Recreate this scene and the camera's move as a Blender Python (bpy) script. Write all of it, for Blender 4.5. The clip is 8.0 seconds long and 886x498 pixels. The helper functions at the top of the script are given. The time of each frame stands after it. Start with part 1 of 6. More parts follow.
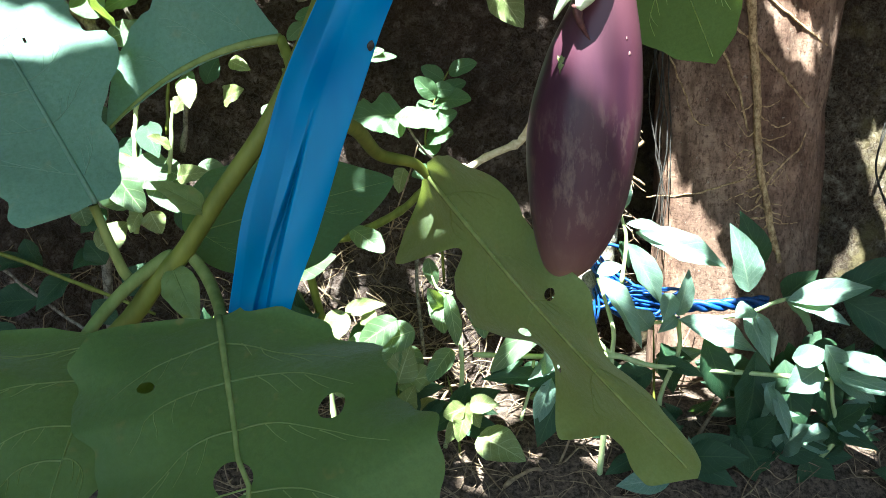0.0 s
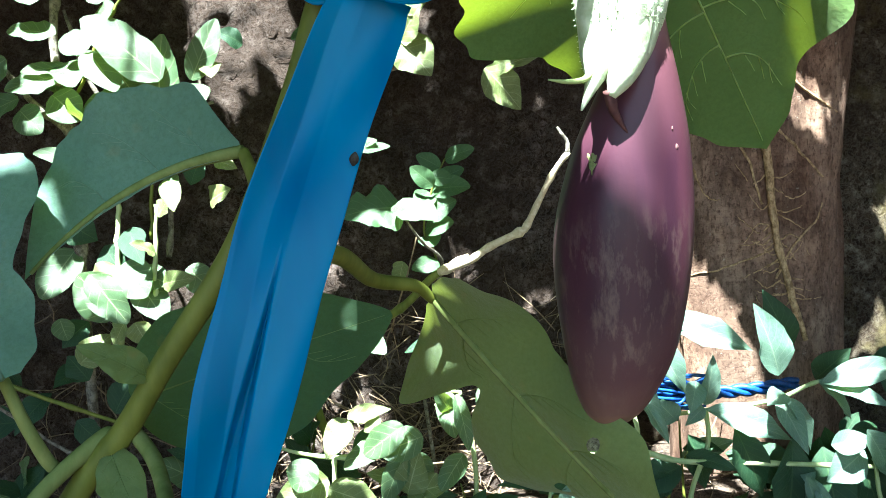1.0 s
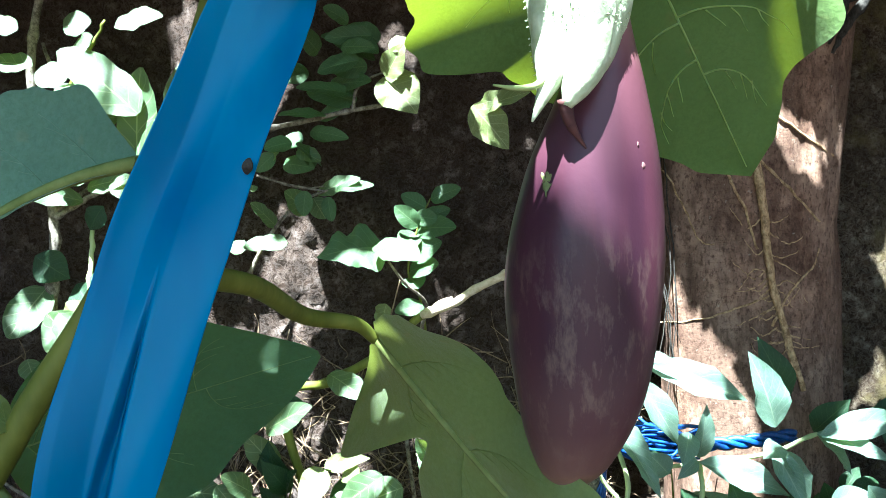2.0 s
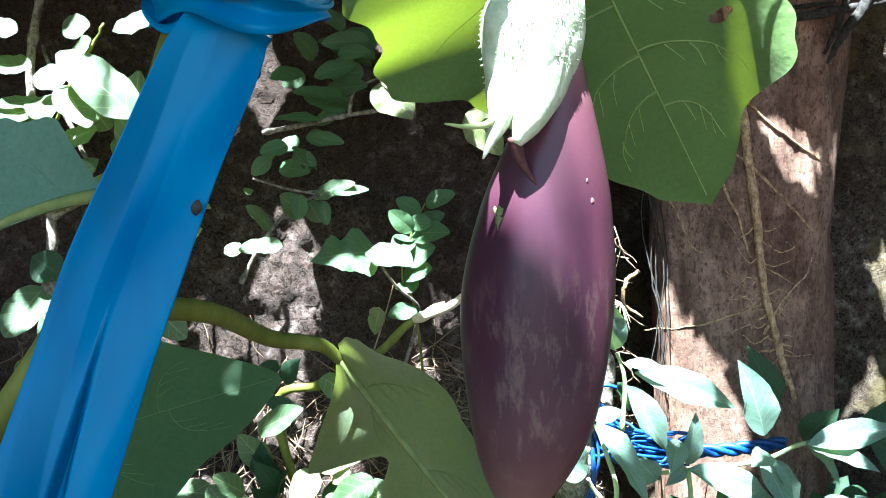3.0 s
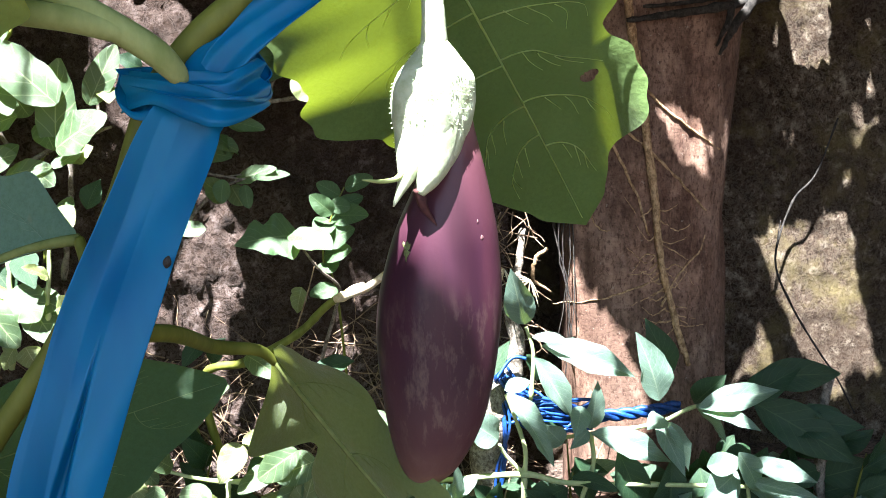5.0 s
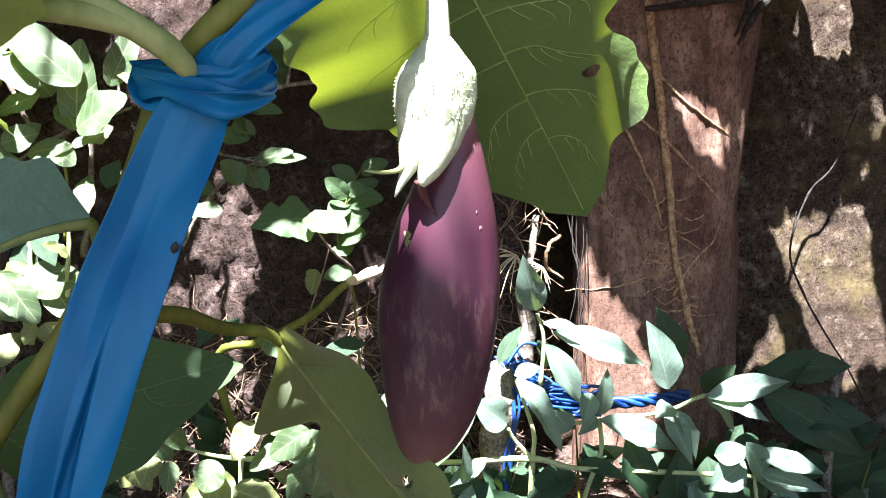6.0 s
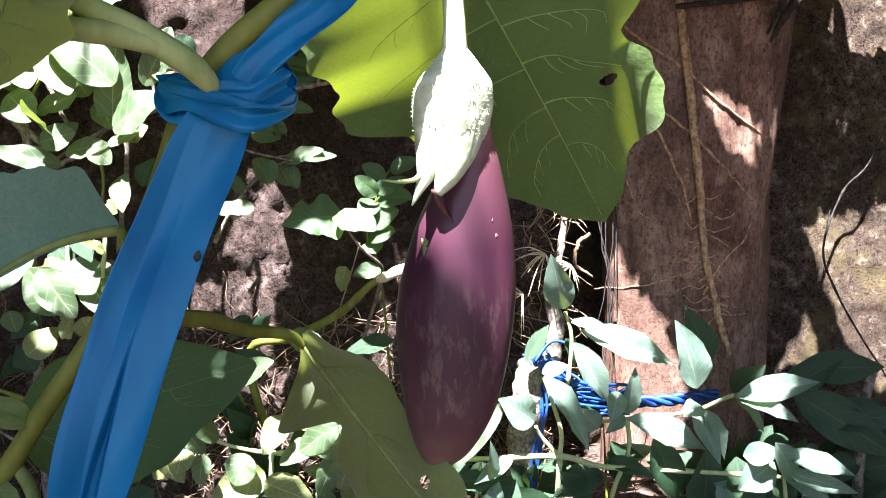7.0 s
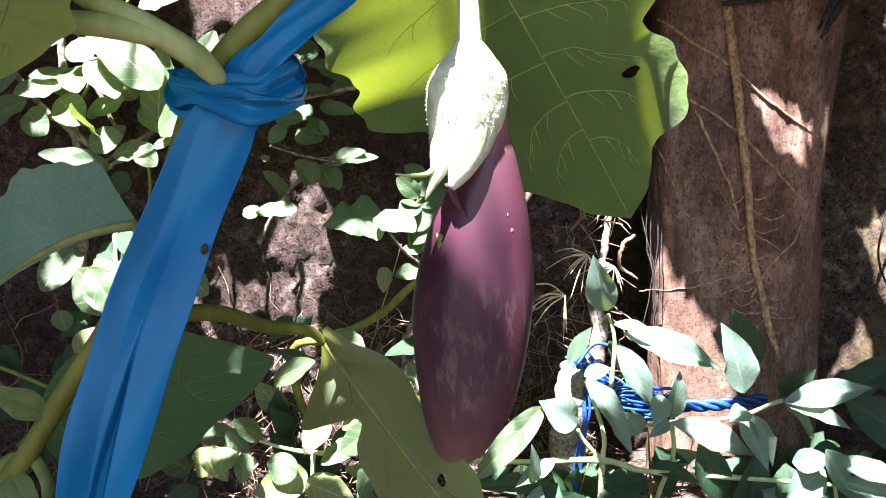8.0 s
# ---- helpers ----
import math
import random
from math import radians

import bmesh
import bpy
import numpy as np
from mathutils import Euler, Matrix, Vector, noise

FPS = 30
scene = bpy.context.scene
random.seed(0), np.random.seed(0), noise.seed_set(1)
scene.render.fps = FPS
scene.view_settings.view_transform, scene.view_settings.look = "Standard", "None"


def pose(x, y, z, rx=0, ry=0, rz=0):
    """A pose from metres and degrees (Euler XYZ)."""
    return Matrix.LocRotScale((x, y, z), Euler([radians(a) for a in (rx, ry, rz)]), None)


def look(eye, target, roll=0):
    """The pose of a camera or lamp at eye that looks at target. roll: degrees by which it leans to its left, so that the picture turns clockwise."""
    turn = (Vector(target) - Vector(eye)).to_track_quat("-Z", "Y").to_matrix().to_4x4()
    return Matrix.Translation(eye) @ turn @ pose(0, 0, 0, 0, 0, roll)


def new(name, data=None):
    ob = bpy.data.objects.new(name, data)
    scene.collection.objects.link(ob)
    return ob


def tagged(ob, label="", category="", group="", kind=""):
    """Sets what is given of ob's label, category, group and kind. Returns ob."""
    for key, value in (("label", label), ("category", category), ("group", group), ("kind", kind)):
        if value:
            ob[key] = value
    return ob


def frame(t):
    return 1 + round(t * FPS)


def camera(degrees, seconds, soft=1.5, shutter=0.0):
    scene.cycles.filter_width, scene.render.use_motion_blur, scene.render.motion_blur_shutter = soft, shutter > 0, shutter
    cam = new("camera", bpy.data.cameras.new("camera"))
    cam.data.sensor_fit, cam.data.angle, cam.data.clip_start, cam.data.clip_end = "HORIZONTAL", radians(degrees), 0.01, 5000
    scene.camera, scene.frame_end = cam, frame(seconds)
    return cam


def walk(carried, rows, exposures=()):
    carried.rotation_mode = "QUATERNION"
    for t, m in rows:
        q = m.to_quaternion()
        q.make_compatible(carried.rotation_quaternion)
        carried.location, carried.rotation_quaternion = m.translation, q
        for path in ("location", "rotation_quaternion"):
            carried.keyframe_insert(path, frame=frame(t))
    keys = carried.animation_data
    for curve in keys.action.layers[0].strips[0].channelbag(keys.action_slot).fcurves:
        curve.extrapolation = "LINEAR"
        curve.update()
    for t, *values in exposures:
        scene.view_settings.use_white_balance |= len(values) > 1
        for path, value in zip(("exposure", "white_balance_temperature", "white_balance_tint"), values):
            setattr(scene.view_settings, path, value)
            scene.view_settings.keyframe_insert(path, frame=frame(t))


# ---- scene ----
cam = camera(52.72, 8.0, soft=0.7)
PATH = [
    (0.0, 0.0003, -0.0018, 1.0006, -0.007, -10.113, 0.404),
    (0.5, -0.0149, 0.0358, 1.0138, 1.889, -8.661, 6.610),
    (1.0, -0.0035, 0.0998, 1.0148, -0.345, -5.073, 3.289),
    (1.5, 0.0135, 0.1536, 0.9968, 0.480, -2.932, 2.915),
    (1.7, 0.0173, 0.1530, 0.9990, -0.200, -2.570, 2.600),
    (2.8, 0.0385, 0.1420, 1.0135, -0.455, -1.676, 2.600),
    (3.0, 0.0423, 0.1395, 1.0161, -0.000, -2.300, 1.902),
    (3.5, 0.0376, 0.1163, 1.0249, -0.616, -3.009, 1.847),
    (4.0, 0.0387, 0.0864, 1.0379, -2.340, -3.781, 1.862),
    (4.5, 0.0400, 0.0658, 1.0480, -3.940, -4.269, 1.960),
    (4.7, 0.0416, 0.0629, 1.0488, -4.940, -4.357, 2.300),
    (5.8, 0.0506, 0.0471, 1.0529, -4.900, -5.871, 1.408),
    (6.0, 0.0522, 0.0442, 1.0537, -3.902, -5.724, 1.018),
    (6.5, 0.0455, 0.0343, 1.0597, -2.967, -5.875, 1.256),
    (7.0, 0.0602, 0.0340, 1.0609, -1.765, -6.034, 0.980),
    (7.5, 0.0622, 0.0405, 1.0593, -0.927, -6.114, 1.258),
    (8.0, 0.0788, 0.0389, 1.0557, 1.517, -5.747, 1.252),
]
EXPOSURE = [(0.0, 3.88, 5750, -7), (1.0, 3.90, 5600, -8), (3.0, 4.04, 5250, -2), (4.0, 3.92, 5350, 2), (4.5, 3.74, 5750, 5), (6.0, 3.66, 6000, 19), (8.0, 3.76, 6000, 20)]
walk(cam, [(t, pose(x, y, z, 90 + pitch, roll, yaw)) for t, x, y, z, yaw, pitch, roll in PATH], EXPOSURE)

# ---- world, sun, exposure ----
SUN = Vector((-0.14, -0.42, 0.90)).normalized()          # towards the sun
world = bpy.data.worlds.new("sky")
scene.world = world
world.use_nodes = True
wn = world.node_tree.nodes
sky = wn.new("ShaderNodeTexSky")
sky.sky_type, sky.sun_disc = "NISHITA", False
sky.sun_elevation = math.asin(SUN.z)
sky.sun_rotation = math.atan2(SUN.x, SUN.y)
world.node_tree.links.new(sky.outputs[0], wn["Background"].inputs[0])
wn["Background"].inputs[1].default_value = 0.036
sun_data = bpy.data.lights.new("sun", "SUN")
sun_data.energy, sun_data.angle, sun_data.color = 5.0, radians(0.6), (1.0, 0.97, 0.93)
sun = new("sun", sun_data)
sun.matrix_world = look(SUN * 8, (0, 0, 0))

# ---- materials ----


class Nodes:
    """A node material in few words."""

    def __init__(self, name):
        self.m = bpy.data.materials.new(name)
        self.m.use_nodes = True
        self.t = self.m.node_tree
        self.bsdf = self.t.nodes["Principled BSDF"]
        self.out = self.t.nodes["Material Output"]

    def add(self, kind, **inputs):
        n = self.t.nodes.new(kind)
        for k, v in inputs.items():
            self.put(v, n.inputs[int(k[1:])] if k[0] == "i" and k[1:].isdigit() else n.inputs[k])
        return n

    def put(self, v, socket):
        if hasattr(v, "is_output"):
            self.t.links.new(v, socket)
        elif hasattr(v, "outputs"):
            self.t.links.new(v.outputs[0], socket)
        else:
            socket.default_value = v

    def coords(self, which="Object", scale=(1, 1, 1)):
        c = self.t.nodes.new("ShaderNodeTexCoord").outputs[which]
        return self.add("ShaderNodeMapping", Vector=c, Scale=scale).outputs[0]

    def noise(self, scale, detail=4, rough=0.6, at=None, stretch=(1, 1, 1)):
        return self.add("ShaderNodeTexNoise", Vector=at or self.coords(scale=stretch), Scale=scale, Detail=detail, Roughness=rough).outputs[0]

    def ramp(self, fac, *stops):
        n = self.add("ShaderNodeValToRGB", Fac=fac)
        els = n.color_ramp.elements
        while len(els) < len(stops):
            els.new(0.5)
        for e, (p, c) in zip(els, stops):
            e.position, e.color = p, (*c, 1) if len(c) == 3 else c
        return n.outputs[0]

    def mix(self, fac, a, b, how="MIX"):
        n = self.t.nodes.new("ShaderNodeMix")
        n.data_type, n.blend_type = "RGBA", how
        for v, i in ((fac, 0), (a, 6), (b, 7)):
            self.put((*v, 1) if isinstance(v, tuple) and len(v) == 3 else v, n.inputs[i])
        return n.outputs[2]

    def maths(self, how, a, b=0.5, clamp=False):
        n = self.add("ShaderNodeMath", i0=a, i1=b)
        n.operation, n.use_clamp = how, clamp
        return n.outputs[0]

    def bump(self, height, strength=0.3, distance=0.002):
        n = self.add("ShaderNodeBump", Height=height, Strength=strength, Distance=distance)
        self.put(n, self.bsdf.inputs["Normal"])
        return n.outputs[0]

    def done(self, color=None, rough=None, spec=None, metal=None):
        for v, k in ((color, "Base Color"), (rough, "Roughness"), (spec, "Specular IOR Level"), (metal, "Metallic")):
            if v is not None:
                self.put((*v, 1) if isinstance(v, tuple) and len(v) == 3 else v, self.bsdf.inputs[k])
        return self.m


def leaf_material(name, dark, light, through_colour, rough=0.4, share=0.35, vein=(0.3, 0.38, 0.16), veins=9.0, vein_mix=0.5, spots=0.0, spec=0.5, sheen=0.0):
    """A leaf: mottled colour, pale midrib and side veins in the blade's own coordinates, some light let through."""
    n = Nodes(name)
    rnd = n.t.nodes.new("ShaderNodeObjectInfo").outputs["Random"]
    uv = n.t.nodes.new("ShaderNodeTexCoord").outputs["UV"]
    sep = n.add("ShaderNodeSeparateXYZ", Vector=uv)
    u, v = sep.outputs[0], sep.outputs[1]
    off = n.maths("ABSOLUTE", n.maths("SUBTRACT", u, 0.5))
    mid = n.maths("LESS_THAN", off, 0.018)
    side = n.maths("FRACT", n.maths("MULTIPLY", n.maths("SUBTRACT", v, n.maths("MULTIPLY", off, 0.55)), veins))
    side_line = n.maths("LESS_THAN", n.maths("ABSOLUTE", n.maths("SUBTRACT", side, 0.5)), 0.045)
    vein_fac = n.maths("MULTIPLY", n.maths("MAXIMUM", mid, n.maths("MULTIPLY", side_line, 0.55)), vein_mix)
    big = n.noise(22.0, 4, 0.6)
    fine = n.noise(380.0, 6, 0.8)
    c = n.ramp(big, (0.3, dark), (0.72, light))
    c = n.mix(n.maths("MULTIPLY", rnd, 0.5), c, tuple(a * 0.55 + b * 0.45 for a, b in zip(light, dark)))
    c = n.mix(n.ramp(fine, (0.35, (0.75,) * 3), (0.6, (0, 0, 0))), c, tuple(0.7 * x for x in dark), "MIX")
    if spots:
        sp = n.ramp(n.noise(95.0, 2, 0.5), (0.66, (0, 0, 0)), (0.74, (1, 1, 1)))
        c = n.mix(n.maths("MULTIPLY", sp, spots), c, (0.25, 0.16, 0.05))
    c = n.mix(vein_fac, c, vein)
    quilt = n.noise(95.0, 2, 0.5)
    n.bump(n.maths("ADD", n.maths("MULTIPLY", quilt, 1.2), n.maths("ADD", n.maths("MULTIPLY", fine, 0.4), n.maths("MULTIPLY", side_line, -0.5))), 0.45, 0.002)
    n.done(c, n.ramp(big, (0.2, (rough - 0.08,) * 3), (0.8, (rough + 0.12,) * 3)), spec)
    if sheen:
        n.bsdf.inputs["Sheen Weight"].default_value = sheen
        n.bsdf.inputs["Sheen Roughness"].default_value = 0.5
    tr = n.add("ShaderNodeBsdfTranslucent", Color=n.mix(n.maths("MULTIPLY", big, 0.5), through_colour, tuple(a * 0.6 for a in through_colour)))
    mixed = n.add("ShaderNodeMixShader", i0=share, i1=n.bsdf, i2=tr)
    n.put(mixed, n.out.inputs["Surface"])
    return n.m


def bark_material(name, dark, light, scale=30.0, stretch=(1, 1, 0.25), bump=0.6, rough=0.85, lichen=None, lichen_at=0.6):
    """Bark or soil: broad patches, grain and dark pits, with relief to match."""
    n = Nodes(name)
    a = n.noise(scale, 8, 0.7, stretch=stretch)
    b = n.noise(scale * 0.18, 5, 0.6)
    g = n.noise(110.0, 6, 0.75, stretch=(1, 1, 0.6 + 0.4 * stretch[2]))
    c = n.mix(n.ramp(b, (0.35, (0, 0, 0)), (0.7, (1, 1, 1))), n.ramp(a, (0.3, dark), (0.7, light)), tuple(0.55 * x + 0.45 * y for x, y in zip(dark, light)))
    c = n.mix(n.ramp(g, (0.40, (0.9,) * 3), (0.58, (0, 0, 0))), c, tuple(0.55 * x for x in dark))
    if lichen:
        c = n.mix(n.ramp(n.noise(scale * 2.2, 6, 0.75), (lichen_at, (0, 0, 0)), (lichen_at + 0.05, (1, 1, 1))), c, lichen)
    n.bump(n.maths("ADD", a, n.maths("MULTIPLY", g, 0.9)), min(1.0, bump), 0.007)
    return n.done(c, rough, 0.2)


def trunk_material():
    """Reddish smooth bark: broad tints, fine horizontal wrinkles, small pits and a little grey lichen."""
    n = Nodes("brown_trunk")
    broad = n.noise(5.0, 4, 0.6, stretch=(1, 1, 0.4))
    mid = n.noise(26.0, 6, 0.68, stretch=(1, 1, 0.5))
    fine = n.noise(150.0, 5, 0.7, stretch=(1, 1, 0.6))
    c = n.ramp(mid, (0.34, (0.068, 0.029, 0.017)), (0.64, (0.325, 0.196, 0.136)))
    c = n.mix(n.maths("MULTIPLY", n.ramp(broad, (0.40, (0, 0, 0)), (0.66, (1, 1, 1))), 0.50), c, (0.340, 0.245, 0.190))
    c = n.mix(n.ramp(n.noise(9.0, 6, 0.75, stretch=(1, 1, 0.35)), (0.44, (0.7,) * 3), (0.58, (0, 0, 0))), c, (0.060, 0.032, 0.021))
    c = n.mix(n.ramp(fine, (0.36, (0.75,) * 3), (0.50, (0, 0, 0))), c, (0.045, 0.020, 0.013))
    c = n.mix(n.maths("MULTIPLY", n.ramp(n.noise(75.0, 5, 0.75), (0.63, (0, 0, 0)), (0.70, (1, 1, 1))), 0.6), c, (0.36, 0.31, 0.26))
    wr = n.noise(40.0, 6, 0.7, stretch=(0.6, 0.6, 1.9))
    crack = n.ramp(n.maths("ABSOLUTE", n.maths("SUBTRACT", wr, 0.5)), (0.004, (0, 0, 0)), (0.035, (1, 1, 1)))
    c = n.mix(n.maths("MULTIPLY", n.maths("SUBTRACT", 1.0, crack), 0.05), c, (0.050, 0.026, 0.017))
    n.bump(n.maths("ADD", n.maths("MULTIPLY", crack, 0.10), n.maths("ADD", n.maths("MULTIPLY", mid, 0.8), n.maths("MULTIPLY", fine, 0.35))), 0.9, 0.006)
    return n.done(c, 0.8, 0.2)


def wall_material(name, deep, mid, pale, stain=None):
    """Old rough masonry: dark crust broken by pale crumbly lime in lumps and stringy lines."""
    n = Nodes(name)
    broad = n.noise(3.4, 5, 0.6)
    lump = n.noise(30.0, 7, 0.72)
    at = n.coords()
    string = n.add("ShaderNodeTexNoise", Vector=at, Scale=80.0, Detail=5, Roughness=0.7, Distortion=0.7).outputs[0]
    ridge = n.maths("ABSOLUTE", n.maths("SUBTRACT", string, 0.5))
    c = n.ramp(lump, (0.34, deep), (0.54, mid), (0.72, pale))
    c = n.mix(n.ramp(ridge, (0.0, (0.26,) * 3), (0.07, (0, 0, 0))), c, pale)
    c = n.mix(n.ramp(string, (0.36, (0.8,) * 3), (0.47, (0, 0, 0))), c, deep)
    c = n.mix(n.ramp(broad, (0.36, (0, 0, 0)), (0.62, (0.6,) * 3)), c, tuple(0.6 * x for x in mid))
    c = n.mix(n.maths("MULTIPLY", n.ramp(n.noise(16.0, 6, 0.75), (0.60, (0, 0, 0)), (0.70, (1, 1, 1))), 0.55), c, pale)
    if stain:
        c = n.mix(n.ramp(n.noise(6.0, 5, 0.7), (0.50, (0, 0, 0)), (0.66, (0.6,) * 3)), c, stain)
    n.bump(n.maths("ADD", n.maths("MULTIPLY", lump, 1.2), n.maths("SUBTRACT", 0.6, n.maths("MULTIPLY", ridge, 4.0))), 1.0, 0.009)
    return n.done(c, 0.95, 0.15)


def plain_material(name, dark, light, scale=60.0, rough=0.6, spec=0.3, bump=0.25, stretch=(1, 1, 1)):
    n = Nodes(name)
    a = n.noise(scale, 5, 0.6, stretch=stretch)
    n.bump(a, bump, 0.0015)
    return n.done(n.ramp(a, (0.3, dark), (0.7, light)), rough, spec)


EGG_LEAF = leaf_material("eggplant_leaf", (0.040, 0.098, 0.036), (0.086, 0.172, 0.066), (0.25, 0.34, 0.025), 0.55, 0.36, (0.20, 0.27, 0.12), 6.0, 0.0, 0.3, 0.35, 0.25)
EGG_BROAD = leaf_material("broad_eggplant_leaf", (0.046, 0.090, 0.018), (0.098, 0.160, 0.038), (0.26, 0.36, 0.03), 0.55, 0.36, (0.20, 0.27, 0.12), 6.0, 0.0, 0.4, 0.35, 0.25)
# paler and bluer than EGG_LEAF: sky light on these leaves put into colour
EGG_PALE = leaf_material("pale_eggplant_leaf", (0.080, 0.160, 0.112), (0.150, 0.260, 0.190), (0.26, 0.40, 0.08), 0.55, 0.30, (0.20, 0.27, 0.12), 6.0, 0.0, 0.2, 0.35, 0.3)
EGG_OLIVE = leaf_material("old_eggplant_leaf", (0.118, 0.174, 0.050), (0.208, 0.272, 0.100), (0.40, 0.47, 0.08), 0.55, 0.43, (0.20, 0.27, 0.12), 6.0, 0.0, 0.45, 0.35, 0.25)
EGG_UNDER = leaf_material("eggplant_leaf_underside", (0.088, 0.158, 0.030), (0.132, 0.212, 0.052), (0.165, 0.215, 0.012), 0.6, 0.36, (0.20, 0.27, 0.12), 6.0, 0.0, 0.15, 0.3, 0.3)
# brighter, clearer copy of EGG_UNDER: sun from behind put into the colour
EGG_BACKLIT = leaf_material("backlit_leaf_underside", (0.150, 0.175, 0.030), (0.220, 0.245, 0.050), (0.52, 0.54, 0.04), 0.6, 0.5, (0.20, 0.27, 0.12), 6.0, 0.0, 0.15, 0.3, 0.3)
DULL_VEIN = leaf_material("dull_leaf_vein", (0.13, 0.18, 0.065), (0.20, 0.255, 0.105), (0.45, 0.52, 0.10), 0.6, 0.5, vein_mix=0.0)
PALE_VEIN = leaf_material("pale_leaf_vein", (0.13, 0.22, 0.155), (0.21, 0.32, 0.235), (0.30, 0.42, 0.12), 0.6, 0.4, vein_mix=0.0)
EGG_VEIN = leaf_material("leaf_vein", (0.24, 0.33, 0.13), (0.36, 0.45, 0.21), (0.75, 0.84, 0.28), 0.6, 0.62, vein_mix=0.0)
PALE_LEAF = leaf_material("pale_leaf", (0.095, 0.165, 0.120), (0.205, 0.290, 0.225), (0.24, 0.36, 0.08), 0.34, 0.25, (0.36, 0.44, 0.28), 8.0, 0.5, 0.15)
ROUND_LEAF = leaf_material("round_leaf", (0.048, 0.098, 0.040), (0.125, 0.18, 0.092), (0.32, 0.42, 0.06), 0.36, 0.32, (0.34, 0.40, 0.18), 5.0, 0.75, 0.2)
YELLOW_LEAF = leaf_material("yellow_leaf", (0.12, 0.155, 0.045), (0.25, 0.285, 0.11), (0.25, 0.28, 0.04), 0.4, 0.26, (0.4, 0.42, 0.20), 6.0, 0.7, 0.3)
MID_LEAF = leaf_material("green_leaf", (0.038, 0.088, 0.034), (0.10, 0.175, 0.070), (0.20, 0.32, 0.05), 0.36, 0.28, (0.18, 0.26, 0.11), 7.0, 0.6, 0.15)
# darker than PALE_LEAF: deep shade on inner and low leaves put into colour
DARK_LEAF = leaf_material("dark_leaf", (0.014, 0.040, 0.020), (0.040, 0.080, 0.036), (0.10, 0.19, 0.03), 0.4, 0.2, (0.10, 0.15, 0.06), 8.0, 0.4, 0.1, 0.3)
STEM = plain_material("green_stem", (0.075, 0.088, 0.010), (0.155, 0.165, 0.026), 70, 0.6, 0.3, 0.3, (1, 1, 0.3))
SOFT_STEM = plain_material("downy_stem", (0.175, 0.225, 0.070), (0.30, 0.350, 0.140), 90, 0.75, 0.25, 0.35, (1, 1, 0.4))
OLIVE_STEM = plain_material("olive_stem", (0.100, 0.125, 0.032), (0.190, 0.215, 0.072), 110, 0.8, 0.15, 0.4, (1, 1, 0.4))
PALE_STEM = plain_material("pale_stem", (0.24, 0.30, 0.12), (0.40, 0.44, 0.22), 70, 0.6, 0.3, 0.3, (1, 1, 0.3))
WOOD_TWIG = bark_material("woody_twig", (0.10, 0.08, 0.06), (0.34, 0.30, 0.25), 60, (1, 1, 0.5), 0.5)
DARK_STICK = bark_material("dark_stick", (0.02, 0.018, 0.016), (0.08, 0.07, 0.06), 60, (1, 1, 0.4), 0.6)
DEAD = plain_material("dead_root", (0.10, 0.065, 0.04), (0.30, 0.215, 0.135), 90, 0.8, 0.2)
CUT = plain_material("cut_wood", (0.36, 0.27, 0.15), (0.62, 0.53, 0.36), 120, 0.8)
WALL = wall_material("lichened_wall", (0.013, 0.008, 0.005), (0.072, 0.046, 0.034), (0.30, 0.240, 0.220))
WALL_STONE = wall_material("stone_wall", (0.016, 0.010, 0.006), (0.084, 0.055, 0.036), (0.42, 0.36, 0.275), (0.19, 0.155, 0.062))
TRUNK = trunk_material()
PALE_BARK = bark_material("pale_knobbly_bark", (0.16, 0.125, 0.09), (0.58, 0.52, 0.43), 70, (1, 1, 0.8), 1.0, 0.9, (0.6, 0.56, 0.5), 0.62)
SOIL = bark_material("soil", (0.030, 0.020, 0.014), (0.21, 0.145, 0.11), 18, (1, 1, 1), 1.0, 0.95)
ROOT = bark_material("aerial_root", (0.25, 0.15, 0.072), (0.68, 0.48, 0.28), 120, (1, 1, 0.3), 0.4)


def fruit_material():
    """Purple skin: redder at the neck, streaked lengthwise, with greyish corky mottling on the lower half."""
    n = Nodes("purple_skin")
    g = n.t.nodes.new("ShaderNodeTexCoord").outputs["Generated"]
    z = n.add("ShaderNodeSeparateXYZ", Vector=g).outputs[2]
    streak = n.noise(55.0, 5, 0.6, stretch=(1, 1, 0.10))
    blotch = n.noise(170.0, 5, 0.7, stretch=(1, 1, 0.32))
    c = n.ramp(z, (0.0, (0.24, 0.15, 0.085)), (0.05, (0.130, 0.070, 0.056)), (0.14, (0.072, 0.034, 0.036)), (0.3, (0.032, 0.0125, 0.022)), (0.62, (0.030, 0.0095, 0.019)), (0.84, (0.080, 0.030, 0.040)), (1.0, (0.27, 0.13, 0.125)))
    c = n.mix(n.maths("MULTIPLY", n.ramp(streak, (0.42, (0, 0, 0)), (0.7, (1, 1, 1))), 0.45), c, (0.060, 0.018, 0.026))
    low = n.ramp(z, (0.05, (0.35,) * 3), (0.22, (1, 1, 1)), (0.44, (0.75,) * 3), (0.55, (0, 0, 0)))
    cork = n.maths("MULTIPLY", n.ramp(blotch, (0.52, (0, 0, 0)), (0.66, (1, 1, 1))), low)
    c = n.mix(n.maths("MULTIPLY", cork, 0.46), c, (0.150, 0.105, 0.082))
    n.bump(n.maths("ADD", streak, n.noise(400.0, 3, 0.6)), 0.08, 0.001)
    n.done(c, n.maths("ADD", n.maths("MULTIPLY", cork, 0.15), 0.37), 0.24)
    return n.m


